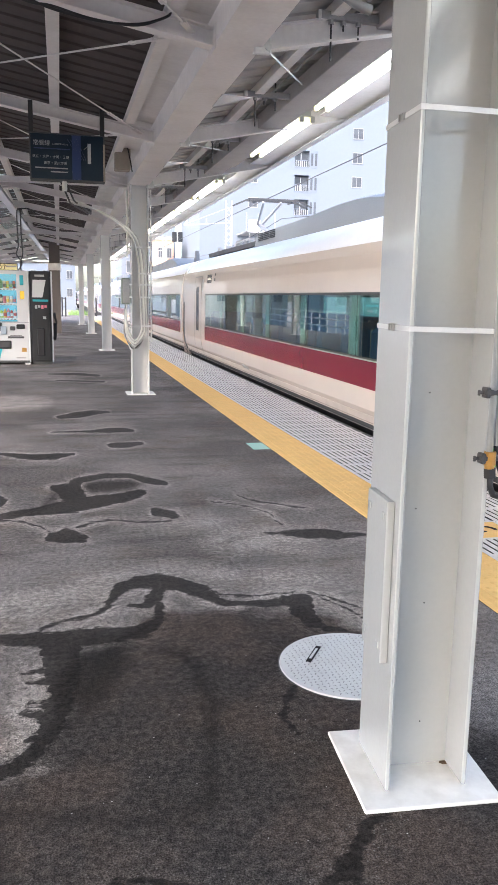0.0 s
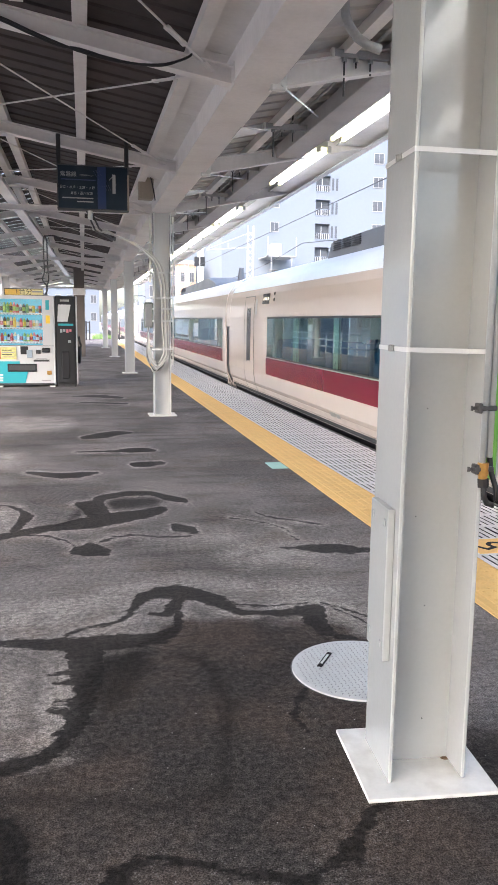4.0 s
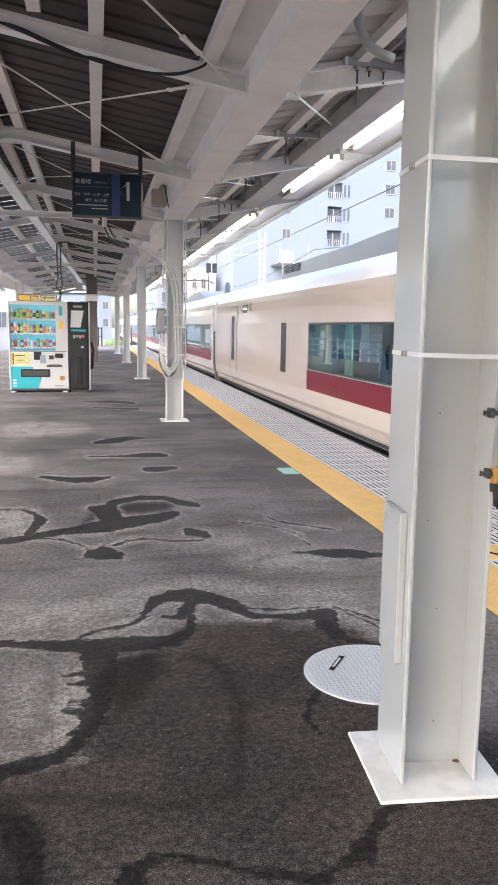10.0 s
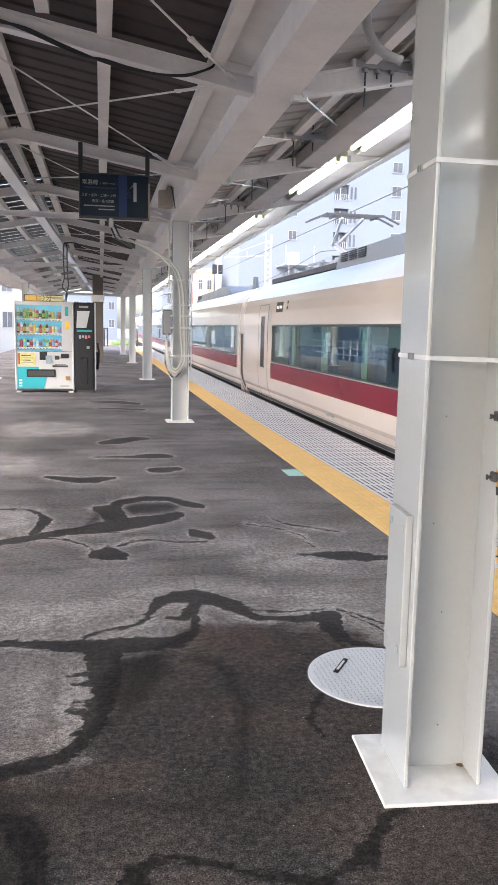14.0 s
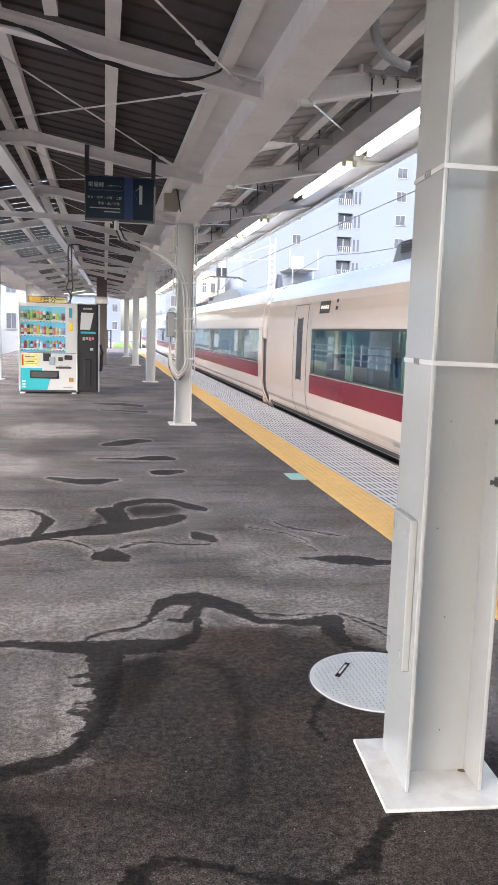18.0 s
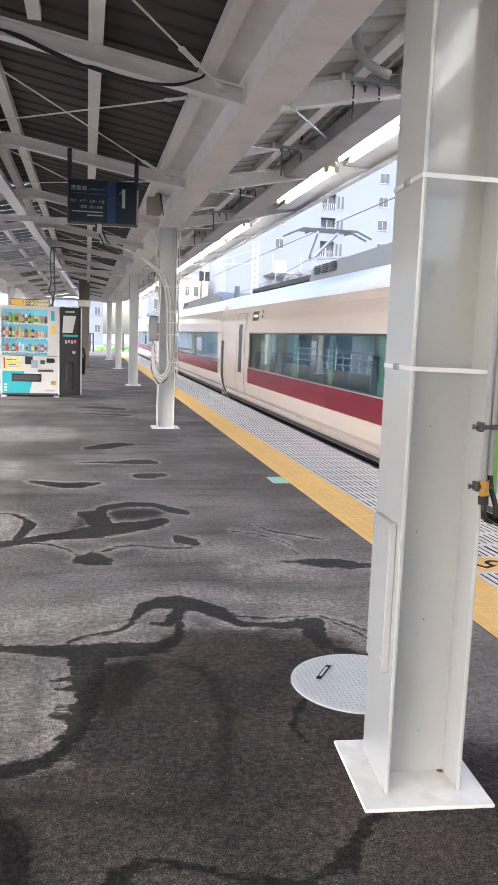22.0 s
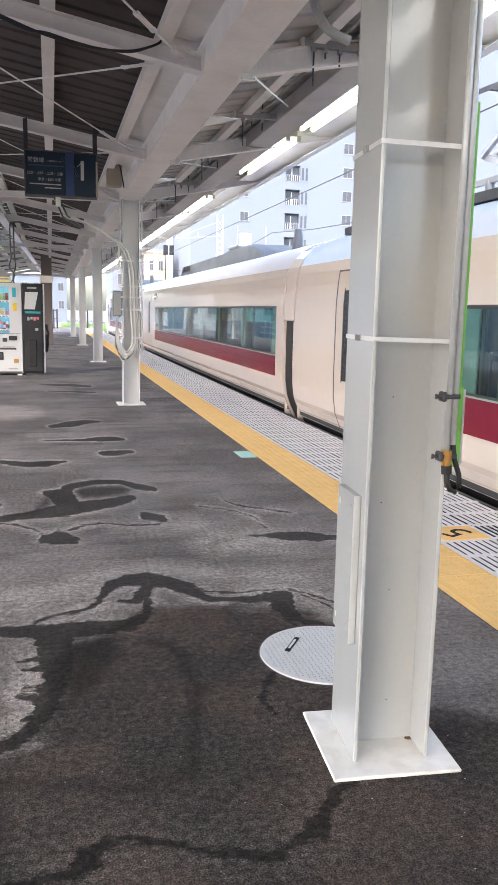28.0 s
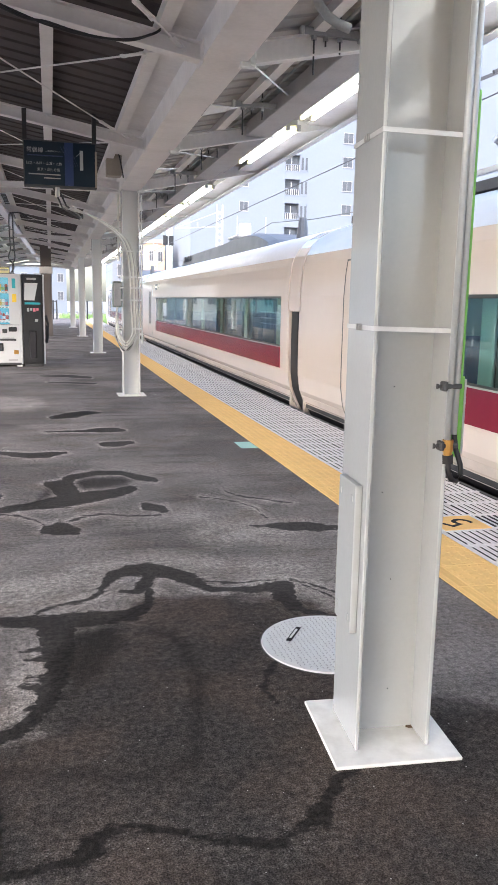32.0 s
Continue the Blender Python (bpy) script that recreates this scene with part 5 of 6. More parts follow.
    part("payment_panel", Mesh().box(0.48, 0.63, 0.002, 0.02, 0.66, 0.82, 0.004), VM_BLACK, vm)
    part("card_reader", Mesh().box(0.6, 0.71, -0.01, 0.02, 0.59, 0.75, 0.006), mat("reader_blue", (0.3, 0.36, 0.42), 0.4), vm)
    part("note_slot", Mesh().box(0.78, 0.87, 0.0, 0.02, 0.67, 0.75, 0.006), DARK, vm)
    part("coin_slot", Mesh().box(0.9, 1.06, -0.008, 0.02, 0.70, 0.79, 0.014), VM_BLACK, vm)
    part("logo_bar", Mesh().box(0.73, 1.04, 0.012, 0.02, 0.515, 0.555).box(0.78, 1.0, 0.012, 0.02, 0.565, 0.575), DARK, vm)
    part("maker_bar", Mesh().box(0.88, 1.06, 0.012, 0.02, 0.12, 0.145), GREY_STEEL, vm)
    part("delivery_flap", Mesh().box(0.22, 0.79, 0.0, 0.02, 0.31, 0.47, 0.008), VM_BLACK, vm, "black delivery flap")
    part("flap_rim", Mesh().box(0.25, 0.76, -0.004, 0.0, 0.34, 0.44, 0.003), DARK, vm)
    part("coin_return", Mesh().box(0.99, 1.08, 0.0, 0.02, 0.25, 0.33, 0.006), BRASS, vm)
    part("label", Mesh().box(0.99, 1.07, -0.004, -0.001, 1.28, 1.44), mat("label_yellow", (0.8, 0.55, 0.05), 0.5), vm)
    part("price_tag", Mesh().box(0.99, 1.06, -0.004, -0.001, 1.55, 1.74), VM_TEAL, vm)
    part("base", Mesh().box(0.02, w - 0.02, 0.04, d, 0.03, 0.05), DARK, vm)
    for x in (0.02, w - 0.12):
        for y in (0.03, d - 0.12):
            part("foot", Mesh().box(x, x + 0.1, y - 0.06, y + 0.1, 0.0, 0.03, 0.004), PLATE_PAINT, vm)
    tp = thing("top_sign", "black framed yellow price sign on top of the vending machine", "sign", at=pose(-1.71, 16.38, 1.83))
    part("panel", Mesh().box(0.2, 0.96, 0.04, 0.07, 0.0, 0.135, 0.004), VM_BLACK, tp)
    part("face", Mesh().box(0.215, 0.5, 0.03, 0.04, 0.01, 0.12), mat("face_orange", (0.8, 0.5, 0.1), 0.5, vary=0.3, grain=20), tp)
    part("face", Mesh().box(0.5, 0.95, 0.03, 0.04, 0.01, 0.12), mat("face_yellow", (0.78, 0.7, 0.35), 0.5, vary=0.15), tp)
    words("lettering", "1台分", 0.135, VM_BLACK, tp, Matrix.Translation((0.58, 0.026, 0.065)) @ up)
    part("text_bar", Mesh().box(0.74, 0.93, 0.022, 0.03, 0.06, 0.09), GREY_STEEL, tp)

    bk = thing("coffee_machine", "narrow black vending machine beside the drinks machine", "vending machine", at=pose(-0.535, 16.38, 0))
    part("body", Mesh().box(0.0, 0.4, 0.02, 0.72, 0.05, 1.83, 0.008), VM_BLACK, bk)
    part("door", Mesh().box(0.01, 0.37, -0.005, 0.02, 0.09, 1.81, 0.006), VM_BLACK, bk)
    part("side_panel", Mesh().box(0.40, 0.425, 0.03, 0.72, 0.05, 1.83), VM_WHITE, bk)
    part("screen", Mesh().add([(0.04, -0.012, 1.32), (0.24, -0.012, 1.32), (0.31, -0.012, 1.66), (0.06, -0.012, 1.66), (0.04, -0.005, 1.32), (0.24, -0.005, 1.32), (0.31, -0.005, 1.66), (0.06, -0.005, 1.66)],
                              [(0, 1, 2, 3), (4, 7, 6, 5), (0, 4, 5, 1), (1, 5, 6, 2), (2, 6, 7, 3), (3, 7, 4, 0)]), VM_WHITE, bk, "white leaf-shaped panel")
    part("strip", Mesh().box(0.05, 0.35, -0.012, -0.005, 1.24, 1.28), VM_TEAL, bk)
    for k in range(4):
        part("key", Mesh().box(0.09 + k * 0.06, 0.135 + k * 0.06, -0.014, -0.005, 1.10 + 0.02 * (k % 2), 1.17), mats[8] if k > 1 else SIGN_INK, bk)
    part("key", Mesh().box(0.24, 0.30, -0.014, -0.005, 0.9, 0.95), SIGN_INK, bk)
    part("logo_bar", Mesh().box(0.1, 0.28, -0.012, -0.005, 1.72, 1.76), GREY_STEEL, bk)
    part("delivery_door", Mesh().box(0.12, 0.26, -0.03, -0.005, 0.17, 0.72, 0.015), DISPLAY, bk, "smoked plastic delivery cover")
    part("base", Mesh().box(0.02, 0.38, 0.04, 0.72, 0.0, 0.05), DARK, bk)
    hk = thing("black_bag", "black bundled cable and bag hanging beside the machine", "bag", at=pose(-0.085, 16.6, 0.62))
    part("sack", Mesh().tube([(0.0, 0, 0.4), (0.02, 0, 0.3), (0.05, 0, 0.2)], 0.03, 8, 0.02).tube([(0.02, 0.0, 0.2), (0.02, 0, 0.0), (0.0, 0, -0.15)], 0.04, 8, 0.03), BLACK, hk, smooth=True)
    for k in range(2):
        x = -0.755 + 0.07 * k
        cb = link("power_cable", Mesh().soft([(-0.45 + 0.05 * k, 17.05, 3.0), (-0.55 + 0.03 * k, 17.0, 3.06), (x + 0.04 - 0.05 * k, 17.0, 3.05), (x, 17.0, 2.97), (x, 17.0, 2.6), (x + 0.01, 17.0, 2.35), (x - 0.03 + 0.05 * k, 16.95, 2.16), (x + 0.07 - 0.1 * k, 16.95, 2.0),
                                               (x - 0.02, 16.95, 1.83)], 0.014, 7), DARK, smooth=True)
        tagged(cb, "dark power cable dropping from the tray to the machine", "cable", group="power cables")


vending()
pil = thing("dark_pillar", "dark brown square pillar with a pale band", "pillar", at=pose(-0.11, 30.0, 0), kind="structure")
part("shaft", Mesh().box(-0.19, 0.19, -0.19, 0.19, 0.0, 3.3, 0.01), mat("pillar_brown", (0.12, 0.1, 0.09), 0.6, vary=0.1), pil)
part("band", Mesh().box(-0.23, 0.23, -0.23, 0.23, 2.25, 2.5, 0.01), STEEL_PAINT, pil)
for i, (x, y) in enumerate(((0.2, 54.0), (0.42, 54.0), (2.41, 54.0))):
    pb = link("barrier_post", Mesh().tube([(x, y, 0), (x, y, 1.25)], 0.05, 8), BLACK)
    tagged(pb, "black barrier post at the far end of the platform", "post", group="barrier posts")
br = link("barrier_rail", Mesh().box(0.2, 0.42, 53.98, 54.02, 1.16, 1.22).box(0.2, 0.42, 53.98, 54.02, 0.6, 0.64), BLACK)
tagged(br, "black barrier rail at the far end of the platform", "rail")

# ---------- train ----------
LC = 18.53
PROFILE = [(-1.17, -0.3), (-1.22, -0.10), (-1.30, 0.06), (-1.365, 0.22), (-1.395, 0.42), (-1.40, 0.6), (-1.40, 1.46), (-1.385, 1.7), (-1.365, 1.86), (-1.335, 1.97),
           (-1.27, 2.09), (-1.16, 2.20), (-0.98, 2.30), (-0.7, 2.385), (-0.35, 2.43), (0.0, 2.445)]


def prof_at(z):
    for (xa, za), (xb, zb) in zip(PROFILE, PROFILE[1:]):
        if za <= z <= zb:
            return xa + (xb - xa) * (z - za) / (zb - za)
    return PROFILE[0][0] if z < PROFILE[0][1] else 0.0


def zs_between(z0, z1):
    return [z0] + [z for _, z in PROFILE if z0 + 0.01 < z < z1 - 0.01] + [z1]


def patch(mesh, u0, u1, z0, z1, out=0.0, thick=0.03, mirror=(1,)):
    """A skin panel that follows the body's section, with its own thickness."""
    zs = zs_between(z0, z1)
    for s in mirror:
        n = len(zs)
        v = [(s * (prof_at(z) - out), u, z) for u in (u0, u1) for z in zs] + [(s * (prof_at(z) - out + thick), u, z) for u in (u0, u1) for z in zs]
        f = []
        for k in range(n - 1):
            f.append((k, k + 1, n + k + 1, n + k))
            f.append((2 * n + k, 3 * n + k, 3 * n + k + 1, 2 * n + k + 1))
            f.append((k, 2 * n + k, 2 * n + k + 1, k + 1))
            f.append((n + k, n + k + 1, 3 * n + k + 1, 3 * n + k))
        f += [(0, n, 3 * n, 2 * n), (n - 1, 3 * n - 1, 4 * n - 1, 2 * n - 1)]
        mesh.add(v, f)
    return mesh


def seat_mesh():
    return Mesh().box(-0.22, 0.22, -0.24, 0.22, 0.30, 0.43, 0.04), Mesh().box(-0.22, 0.22, 0.16, 0.30, 0.40, 1.02, 0.05), Mesh().box(-0.2, 0.2, 0.3, 0.33, 0.35, 1.0, 0.02)


def pantograph(car, u):
    pg = part("pantograph", Mesh().bar((-0.55, u - 0.6, 2.62), (-0.55, u + 0.6, 2.62), 0.05, 0.05).bar((0.55, u - 0.6, 2.62), (0.55, u + 0.6, 2.62), 0.05, 0.05)
              .bar((-0.55, u - 0.5, 2.62), (0.55, u - 0.5, 2.62), 0.06, 0.06), GREY_STEEL, car, "grey single-arm pantograph")
    part("lower_arm", Mesh().bar((0.0, u - 0.5, 2.66), (0.0, u + 0.75, 3.05), 0.07, 0.07), GREY_STEEL, pg)
    part("upper_arm", Mesh().bar((-0.05, u + 0.75, 3.05), (-0.2, u - 0.35, 3.42), 0.045, 0.045).bar((0.05, u + 0.75, 3.05), (0.2, u - 0.35, 3.42), 0.045, 0.045), GREY_STEEL, pg)
    for du in (-0.5, -0.2):
        part("contact_strip", Mesh().bar((-0.55, u + du, 3.46), (0.55, u + du, 3.46), 0.05, 0.04).bar((-0.55, u + du, 3.46), (-0.85, u + du, 3.33), 0.03, 0.03)
             .bar((0.55, u + du, 3.46), (0.85, u + du, 3.33), 0.03, 0.03), DARK, pg)
    part("head_frame", Mesh().bar((-0.4, u - 0.5, 3.42), (-0.4, u - 0.2, 3.42), 0.03, 0.03).bar((0.4, u - 0.5, 3.42), (0.4, u - 0.2, 3.42), 0.03, 0.03), DARK, pg)
    for x in (-0.5, 0.5):
        for du in (-0.55, 0.55):
            part("insulator", Mesh().tube([(x, u + du, 2.40), (x, u + du, 2.6)], 0.07, 8, 0.05), AC_PALE, pg)


def train_car(k, win0, win1, door, small=0.0, ac=(6.0, 11.5), ac_mat=None, panto=0.0, front_box=None):
    """One coach; u runs from its nearer end to its farther end."""
    car = thing("train_car", "cream limited express coach with a crimson band and long dark windows", "train coach", group="train coaches")
    a, b = 0.28, LC - 0.28
    both = (1, -1)
    wz0, wz1 = 0.755, 1.455
    body = Mesh()
    patch(body, a, b, 0.06, wz0, mirror=both)
    patch(body, a, b, wz1, 1.97, mirror=both)
    patch(body, a, win0, wz0, wz1, mirror=both)
    patch(body, win1, b, wz0, wz1, mirror=both)
    part("body_side", body, CREAM, car, smooth=False)
    part("skirt", patch(patch(Mesh(), a, b, -0.02, 0.058, 0.004, mirror=both), a, b, 0.075, 0.16, 0.003, 0.02, mirror=both), SKIRT, car, "scuffed cream lower skirt")
    rf = Mesh()
    zs = [z for _, z in PROFILE if z >= 1.97]
    xs = [prof_at(z) for z in zs]
    ring = list(zip(xs, zs)) + [(-x, z) for x, z in reversed(list(zip(xs, zs))[:-1])]
    n = len(ring)
    rf.add([(x, u, z) for u in (a, b) for x, z in ring] + [(x * 0.97, u, z - 0.05) for u in (a, b) for x, z in ring],
           [(i, i + 1, n + i + 1, n + i) for i in range(n - 1)] + [(2 * n + i, 3 * n + i, 3 * n + i + 1, 2 * n + i + 1) for i in range(n - 1)]
           + [(i, 2 * n + i, 2 * n + i + 1, i + 1) for i in range(n - 1)] + [(n + i, n + i + 1, 3 * n + i + 1, 3 * n + i) for i in range(n - 1)])
    part("roof", rf, ROOF_WHITE, car, "white curved roof", smooth=True)
    part("red_band", patch(Mesh(), win0, win1, 0.45, 0.75, 0.008, 0.03, mirror=both), CRIMSON, car, "glossy crimson band under the windows")
    part("band_line", patch(Mesh(), win0, win1, 0.742, 0.754, 0.012, 0.03, mirror=both), SIGN_INK, car)
    for u in (a, b - 0.04):
        part("end_wall", Mesh().box(-1.33, -0.45, u, u + 0.04, -0.2, 1.97).box(0.45, 1.33, u, u + 0.04, -0.2, 1.97).box(-0.45, 0.45, u, u + 0.04, 1.75, 2.38).box(-1.0, -0.45, u, u + 0.04, 1.97, 2.25).box(0.45, 1.0, u, u + 0.04, 1.97, 2.25), CREAM, car)
    part("underframe", Mesh().box(-1.25, 1.25, a, b, -0.45, -0.12).box(-1.15, 1.15, 5.5, 13.0, -0.95, -0.45), UNDER, car, "dark underframe equipment")
    part("sill_line", patch(Mesh(), a, b, -0.28, -0.022, 0.006, 0.02, mirror=both), UNDER, car)
    # end hoods: dark below, white above
    hood = part("end_hood", patch(Mesh(), -0.12, 0.16, -0.2, 1.25, -0.02, 0.05, mirror=both).box(-1.2, 1.2, -0.13, 0.13, -0.25, -0.2), BLACK, car, "black rubber gap fairing")
    for s in both:
        part("hood_top", patch(Mesh(), -0.2, a - 0.002, 1.26, 2.3, -0.012, 0.05, mirror=(s,)), CREAM, hood, "cream upper gap fairing")
        for h0, h1 in ((a - 0.07, a - 0.003), (b + 0.003 - LC, b + 0.06 - LC)):
            part("hood_lip", patch(Mesh(), h0, h1, -0.15, 1.25, 0.0, 0.05, mirror=(s,)), CREAM, hood)
    # windows
    nw = max(2, round((win1 - win0) / 1.95))
    pw = (win1 - win0) / nw
    for i in range(nw):
        u0, u1 = win0 + i * pw, win0 + (i + 1) * pw
        for s in (1, -1):
            w = part("window", patch(Mesh(), u0 + 0.004, u1 - 0.004, wz0 + 0.004, wz1 - 0.004, -0.004, 0.008, mirror=(s,)), GLASS, car, "tinted window pane")
            w.visible_shadow = False
            if s == 1 or i % 2:
                part("window_post", patch(Mesh(), u0 - 0.035, u0 + 0.035, wz0, wz1, -0.016, 0.02, mirror=(s,)), WIN_FRAME if i % 3 else LINING, w)
            part("curtain", Mesh().box(s * -1.36 - 0.02, s * -1.36 + 0.02, u0 + 0.06, u0 + 0.26, wz0, wz1 - 0.03), CURTAIN, w, "gathered pale curtain")
    part("window_rail", patch(patch(Mesh(), win0, win1, wz1 - 0.03, wz1 + 0.004, -0.001, 0.02, mirror=both), win0, win1, wz0 - 0.002, wz0 + 0.02, -0.001, 0.02, mirror=both), WIN_FRAME, car)
    # interior
    part("floor", Mesh().box(-1.3, 1.3, a, b, 0.0, 0.05), DARK, car)
    part("ceiling_panel", Mesh().box(-1.15, 1.15, a, b, 1.9, 1.93), LINING, car)
    part("luggage_rack", Mesh().box(-1.3, -0.9, win0, win1, 1.58, 1.61).box(0.9, 1.3, win0, win1, 1.58, 1.61), LINING, car)
    part("partition", Mesh().box(-1.3, -0.4, win0 - 0.1, win0 - 0.06, 0.05, 1.9).box(0.4, 1.3, win0 - 0.1, win0 - 0.06, 0.05, 1.9).box(-1.3, -0.4, win1 + 0.06, win1 + 0.1, 0.05, 1.9)
         .box(0.4, 1.3, win1 + 0.06, win1 + 0.1, 0.05, 1.9), LINING, car)
    cushion, backrest, shell = SEATS
    u = win0 + 0.5
    while u < win1 - 0.3:
        for x in (-1.05, -0.58, 0.58, 1.05):
            st = share("seat", cushion, car, pose(x, u, 0.06))
            share("seat_back", backrest, st, Matrix.Identity(4))
            share("seat_shell", shell, st, Matrix.Identity(4))
        u += 0.93
    # doors
    for s in (1, -1):
        u1 = LC - door
        u0 = u1 - 0.86
        dr = part("door", patch(Mesh(), u0, u1, 0.02, 1.83, 0.002, 0.01, mirror=(s,)), CREAM, car, "cream plug door")
        part("seam", patch(patch(patch(Mesh(), u0 - 0.02, u0, -0.02, 1.85, 0.004, 0.02, mirror=(s,)), u1, u1 + 0.022, -0.02, 1.85, 0.004, 0.02, mirror=(s,)), u0 - 0.02, u1 + 0.02, 1.832, 1.85, 0.004, 0.02, mirror=(s,)), WIN_FRAME, dr)
        part("step_plate", patch(Mesh(), u0, u1, -0.05, -0.02, 0.02, 0.03, mirror=(s,)), DARK, dr)
        part("door_window", patch(Mesh(), u0 + 0.30, u0 + 0.62, 0.62, 1.62, 0.005, 0.012, mirror=(s,)), DISPLAY, dr, "tall narrow door window")
        part("window_rim", patch(patch(Mesh(), u0 + 0.28, u0 + 0.30, 0.6, 1.64, 0.006, 0.01, mirror=(s,)), u0 + 0.62, u0 + 0.64, 0.6, 1.64, 0.006, 0.01, mirror=(s,)), WIN_FRAME, dr)
        ud = u0 - 0.55
        ds = part("destination_display", patch(Mesh(), ud - 0.62, ud - 0.1, 1.68, 1.86, 0.004, 0.012, mirror=(s,)), DISPLAY, car, "black destination display")
        for j in range(4):
            part("text_bar", patch(Mesh(), ud - 0.56 + 0.11 * j, ud - 0.50 + 0.11 * j, 1.745, 1.795, 0.006, 0.004, mirror=(s,)), LED, ds)
        part("side_lamp", patch(Mesh(), ud - 1.0, ud - 0.94, 1.72, 1.77, 0.008, 0.02, mirror=(s,)), DISPLAY, car)
        part("side_lamp", patch(Mesh(), ud - 1.0, ud - 0.94, 1.82, 1.87, 0.008, 0.02, mirror=(s,)), DISPLAY, car)
        part("notice", patch(Mesh(), u0 - 0.24, u0 - 0.1, 1.5, 1.78, 0.003, 0.005, mirror=(s,)), GREY_STEEL, car)
        if small:
            part("small_window", patch(Mesh(), small, small + 0.36, 0.62, 1.46, 0.004, 0.012, mirror=(s,)), DISPLAY, car, "narrow dark lavatory window")
        part("number_bars", patch(patch(Mesh(), win1 - 4.0, win1 - 3.85, 0.14, 0.2, 0.007, 0.005, mirror=(s,)), win1 - 3.8, win1 - 3.6, 0.14, 0.2, 0.007, 0.005, mirror=(s,)), GREY_STEEL, car)
    # roof equipment
    u0, u1 = ac
    hump = Mesh()
    hz = [(0.0, 2.37), (0.25, 2.45), (0.6, 2.53), (1.0, 2.6), (1.5, 2.65), (2.0, 2.675), (2.6, 2.68), (3.2, 2.665), (3.9, 2.645)]
    us = [(u0 + du, z) for du, z in hz] + [(u1 - 0.3, 2.62), (u1, 2.60)]
    v = []
    for uu, z in us:
        v += [(-0.92, uu, 2.28), (-0.86, uu, z - 0.05), (-0.7, uu, z), (0.7, uu, z), (0.86, uu, z - 0.05), (0.92, uu, 2.28)]
    f = [(i * 6 + j, i * 6 + j + 1, (i + 1) * 6 + j + 1, (i + 1) * 6 + j) for i in range(len(us) - 1) for j in range(5)]
    f += [tuple(range(6)), tuple(range((len(us) - 1) * 6, len(us) * 6))]
    hump.add(v, f)
    unit = part("roof_unit", hump, ac_mat or AC_GREY, car, "grey streamlined air conditioning housing", smooth=False)
    for s in (1, -1):
        for g in range(3):
            uu = u1 - 0.55 - g * 0.42
            lv = Mesh()
            for r in range(5):
                lv.box(min(s * -0.905, s * -0.885), max(s * -0.905, s * -0.885), uu, uu + 0.32, 2.42 + r * 0.03, 2.436 + r * 0.03)
            part("louvre", lv, DARK, unit, "dark louvred vent")
    part("vent_hood", Mesh().tube([(-0.75, 1.75, 2.33), (-0.75, 1.75, 2.46), (-0.75, 1.75, 2.66)], 0.10, 10, 0.06), AC_GREY, car, "grey roof vent hood")
    part("aerial", Mesh().bar((0.3, 1.2, 2.45), (0.3, 1.9, 2.46), 0.1, 0.08), DARK, car)
    if panto:
        pantograph(car, panto)
        for x in (-0.76, 0.76):
            rail = part("roof_rail", Mesh().box(x - 0.04, x + 0.04, panto - 2.4, panto + 2.8, 2.38, 2.47), DARK, car, "dark roof equipment rail")
            for q in range(6):
                u = panto - 2.25 + q * 0.98
                part("insulator", Mesh().tube([(x * 0.72, u, 2.4), (x * 0.72, u, 2.48), (x * 0.72, u, 2.5), (x * 0.72, u, 2.54), (x * 0.72, u, 2.56), (x * 0.72, u, 2.62)], 0.045, 8), AC_PALE, car, "pale ribbed insulator")
        for q in range(4):
            u = panto + 1.0 + q * 0.5
            part("roof_switch", Mesh().box(-0.3, 0.1, u, u + 0.32, 2.44, 2.60 + 0.05 * (q % 2), 0.02), AC_PALE if q % 2 else GREY_STEEL, car)
        part("arrester", Mesh().tube([(-0.2, panto - 1.6, 2.42), (-0.2, panto - 1.6, 2.78)], 0.06, 8), AC_PALE, car)
        part("fuse_box", Mesh().box(-0.5, 0.45, panto - 2.2, panto - 1.8, 2.42, 2.58, 0.03), GREY_STEEL, car)
        part("roof_cable", Mesh().tube([(-0.2, panto - 1.6, 2.78), (0.0, panto - 0.9, 2.7), (0.2, panto + 0.4, 2.66), (0.3, panto + 1.4, 2.72), (0.3, panto + 3.0, 2.62)], 0.02, 6), DARK, car)
    # bogies
    for u in (2.6, LC - 2.6):
        bg = part("bogie", Mesh().box(-0.95, 0.95, u - 1.3, u + 1.3, -0.85, -0.6, 0.03), UNDER, car)
        for du in (-1.05, 1.05):
            for x in (-0.53, 0.53):
                part("wheel", Mesh().tube([(x - 0.06, u + du, -0.59), (x + 0.06, u + du, -0.59)], 0.4, 16), RAIL_STEEL, bg)
    return car


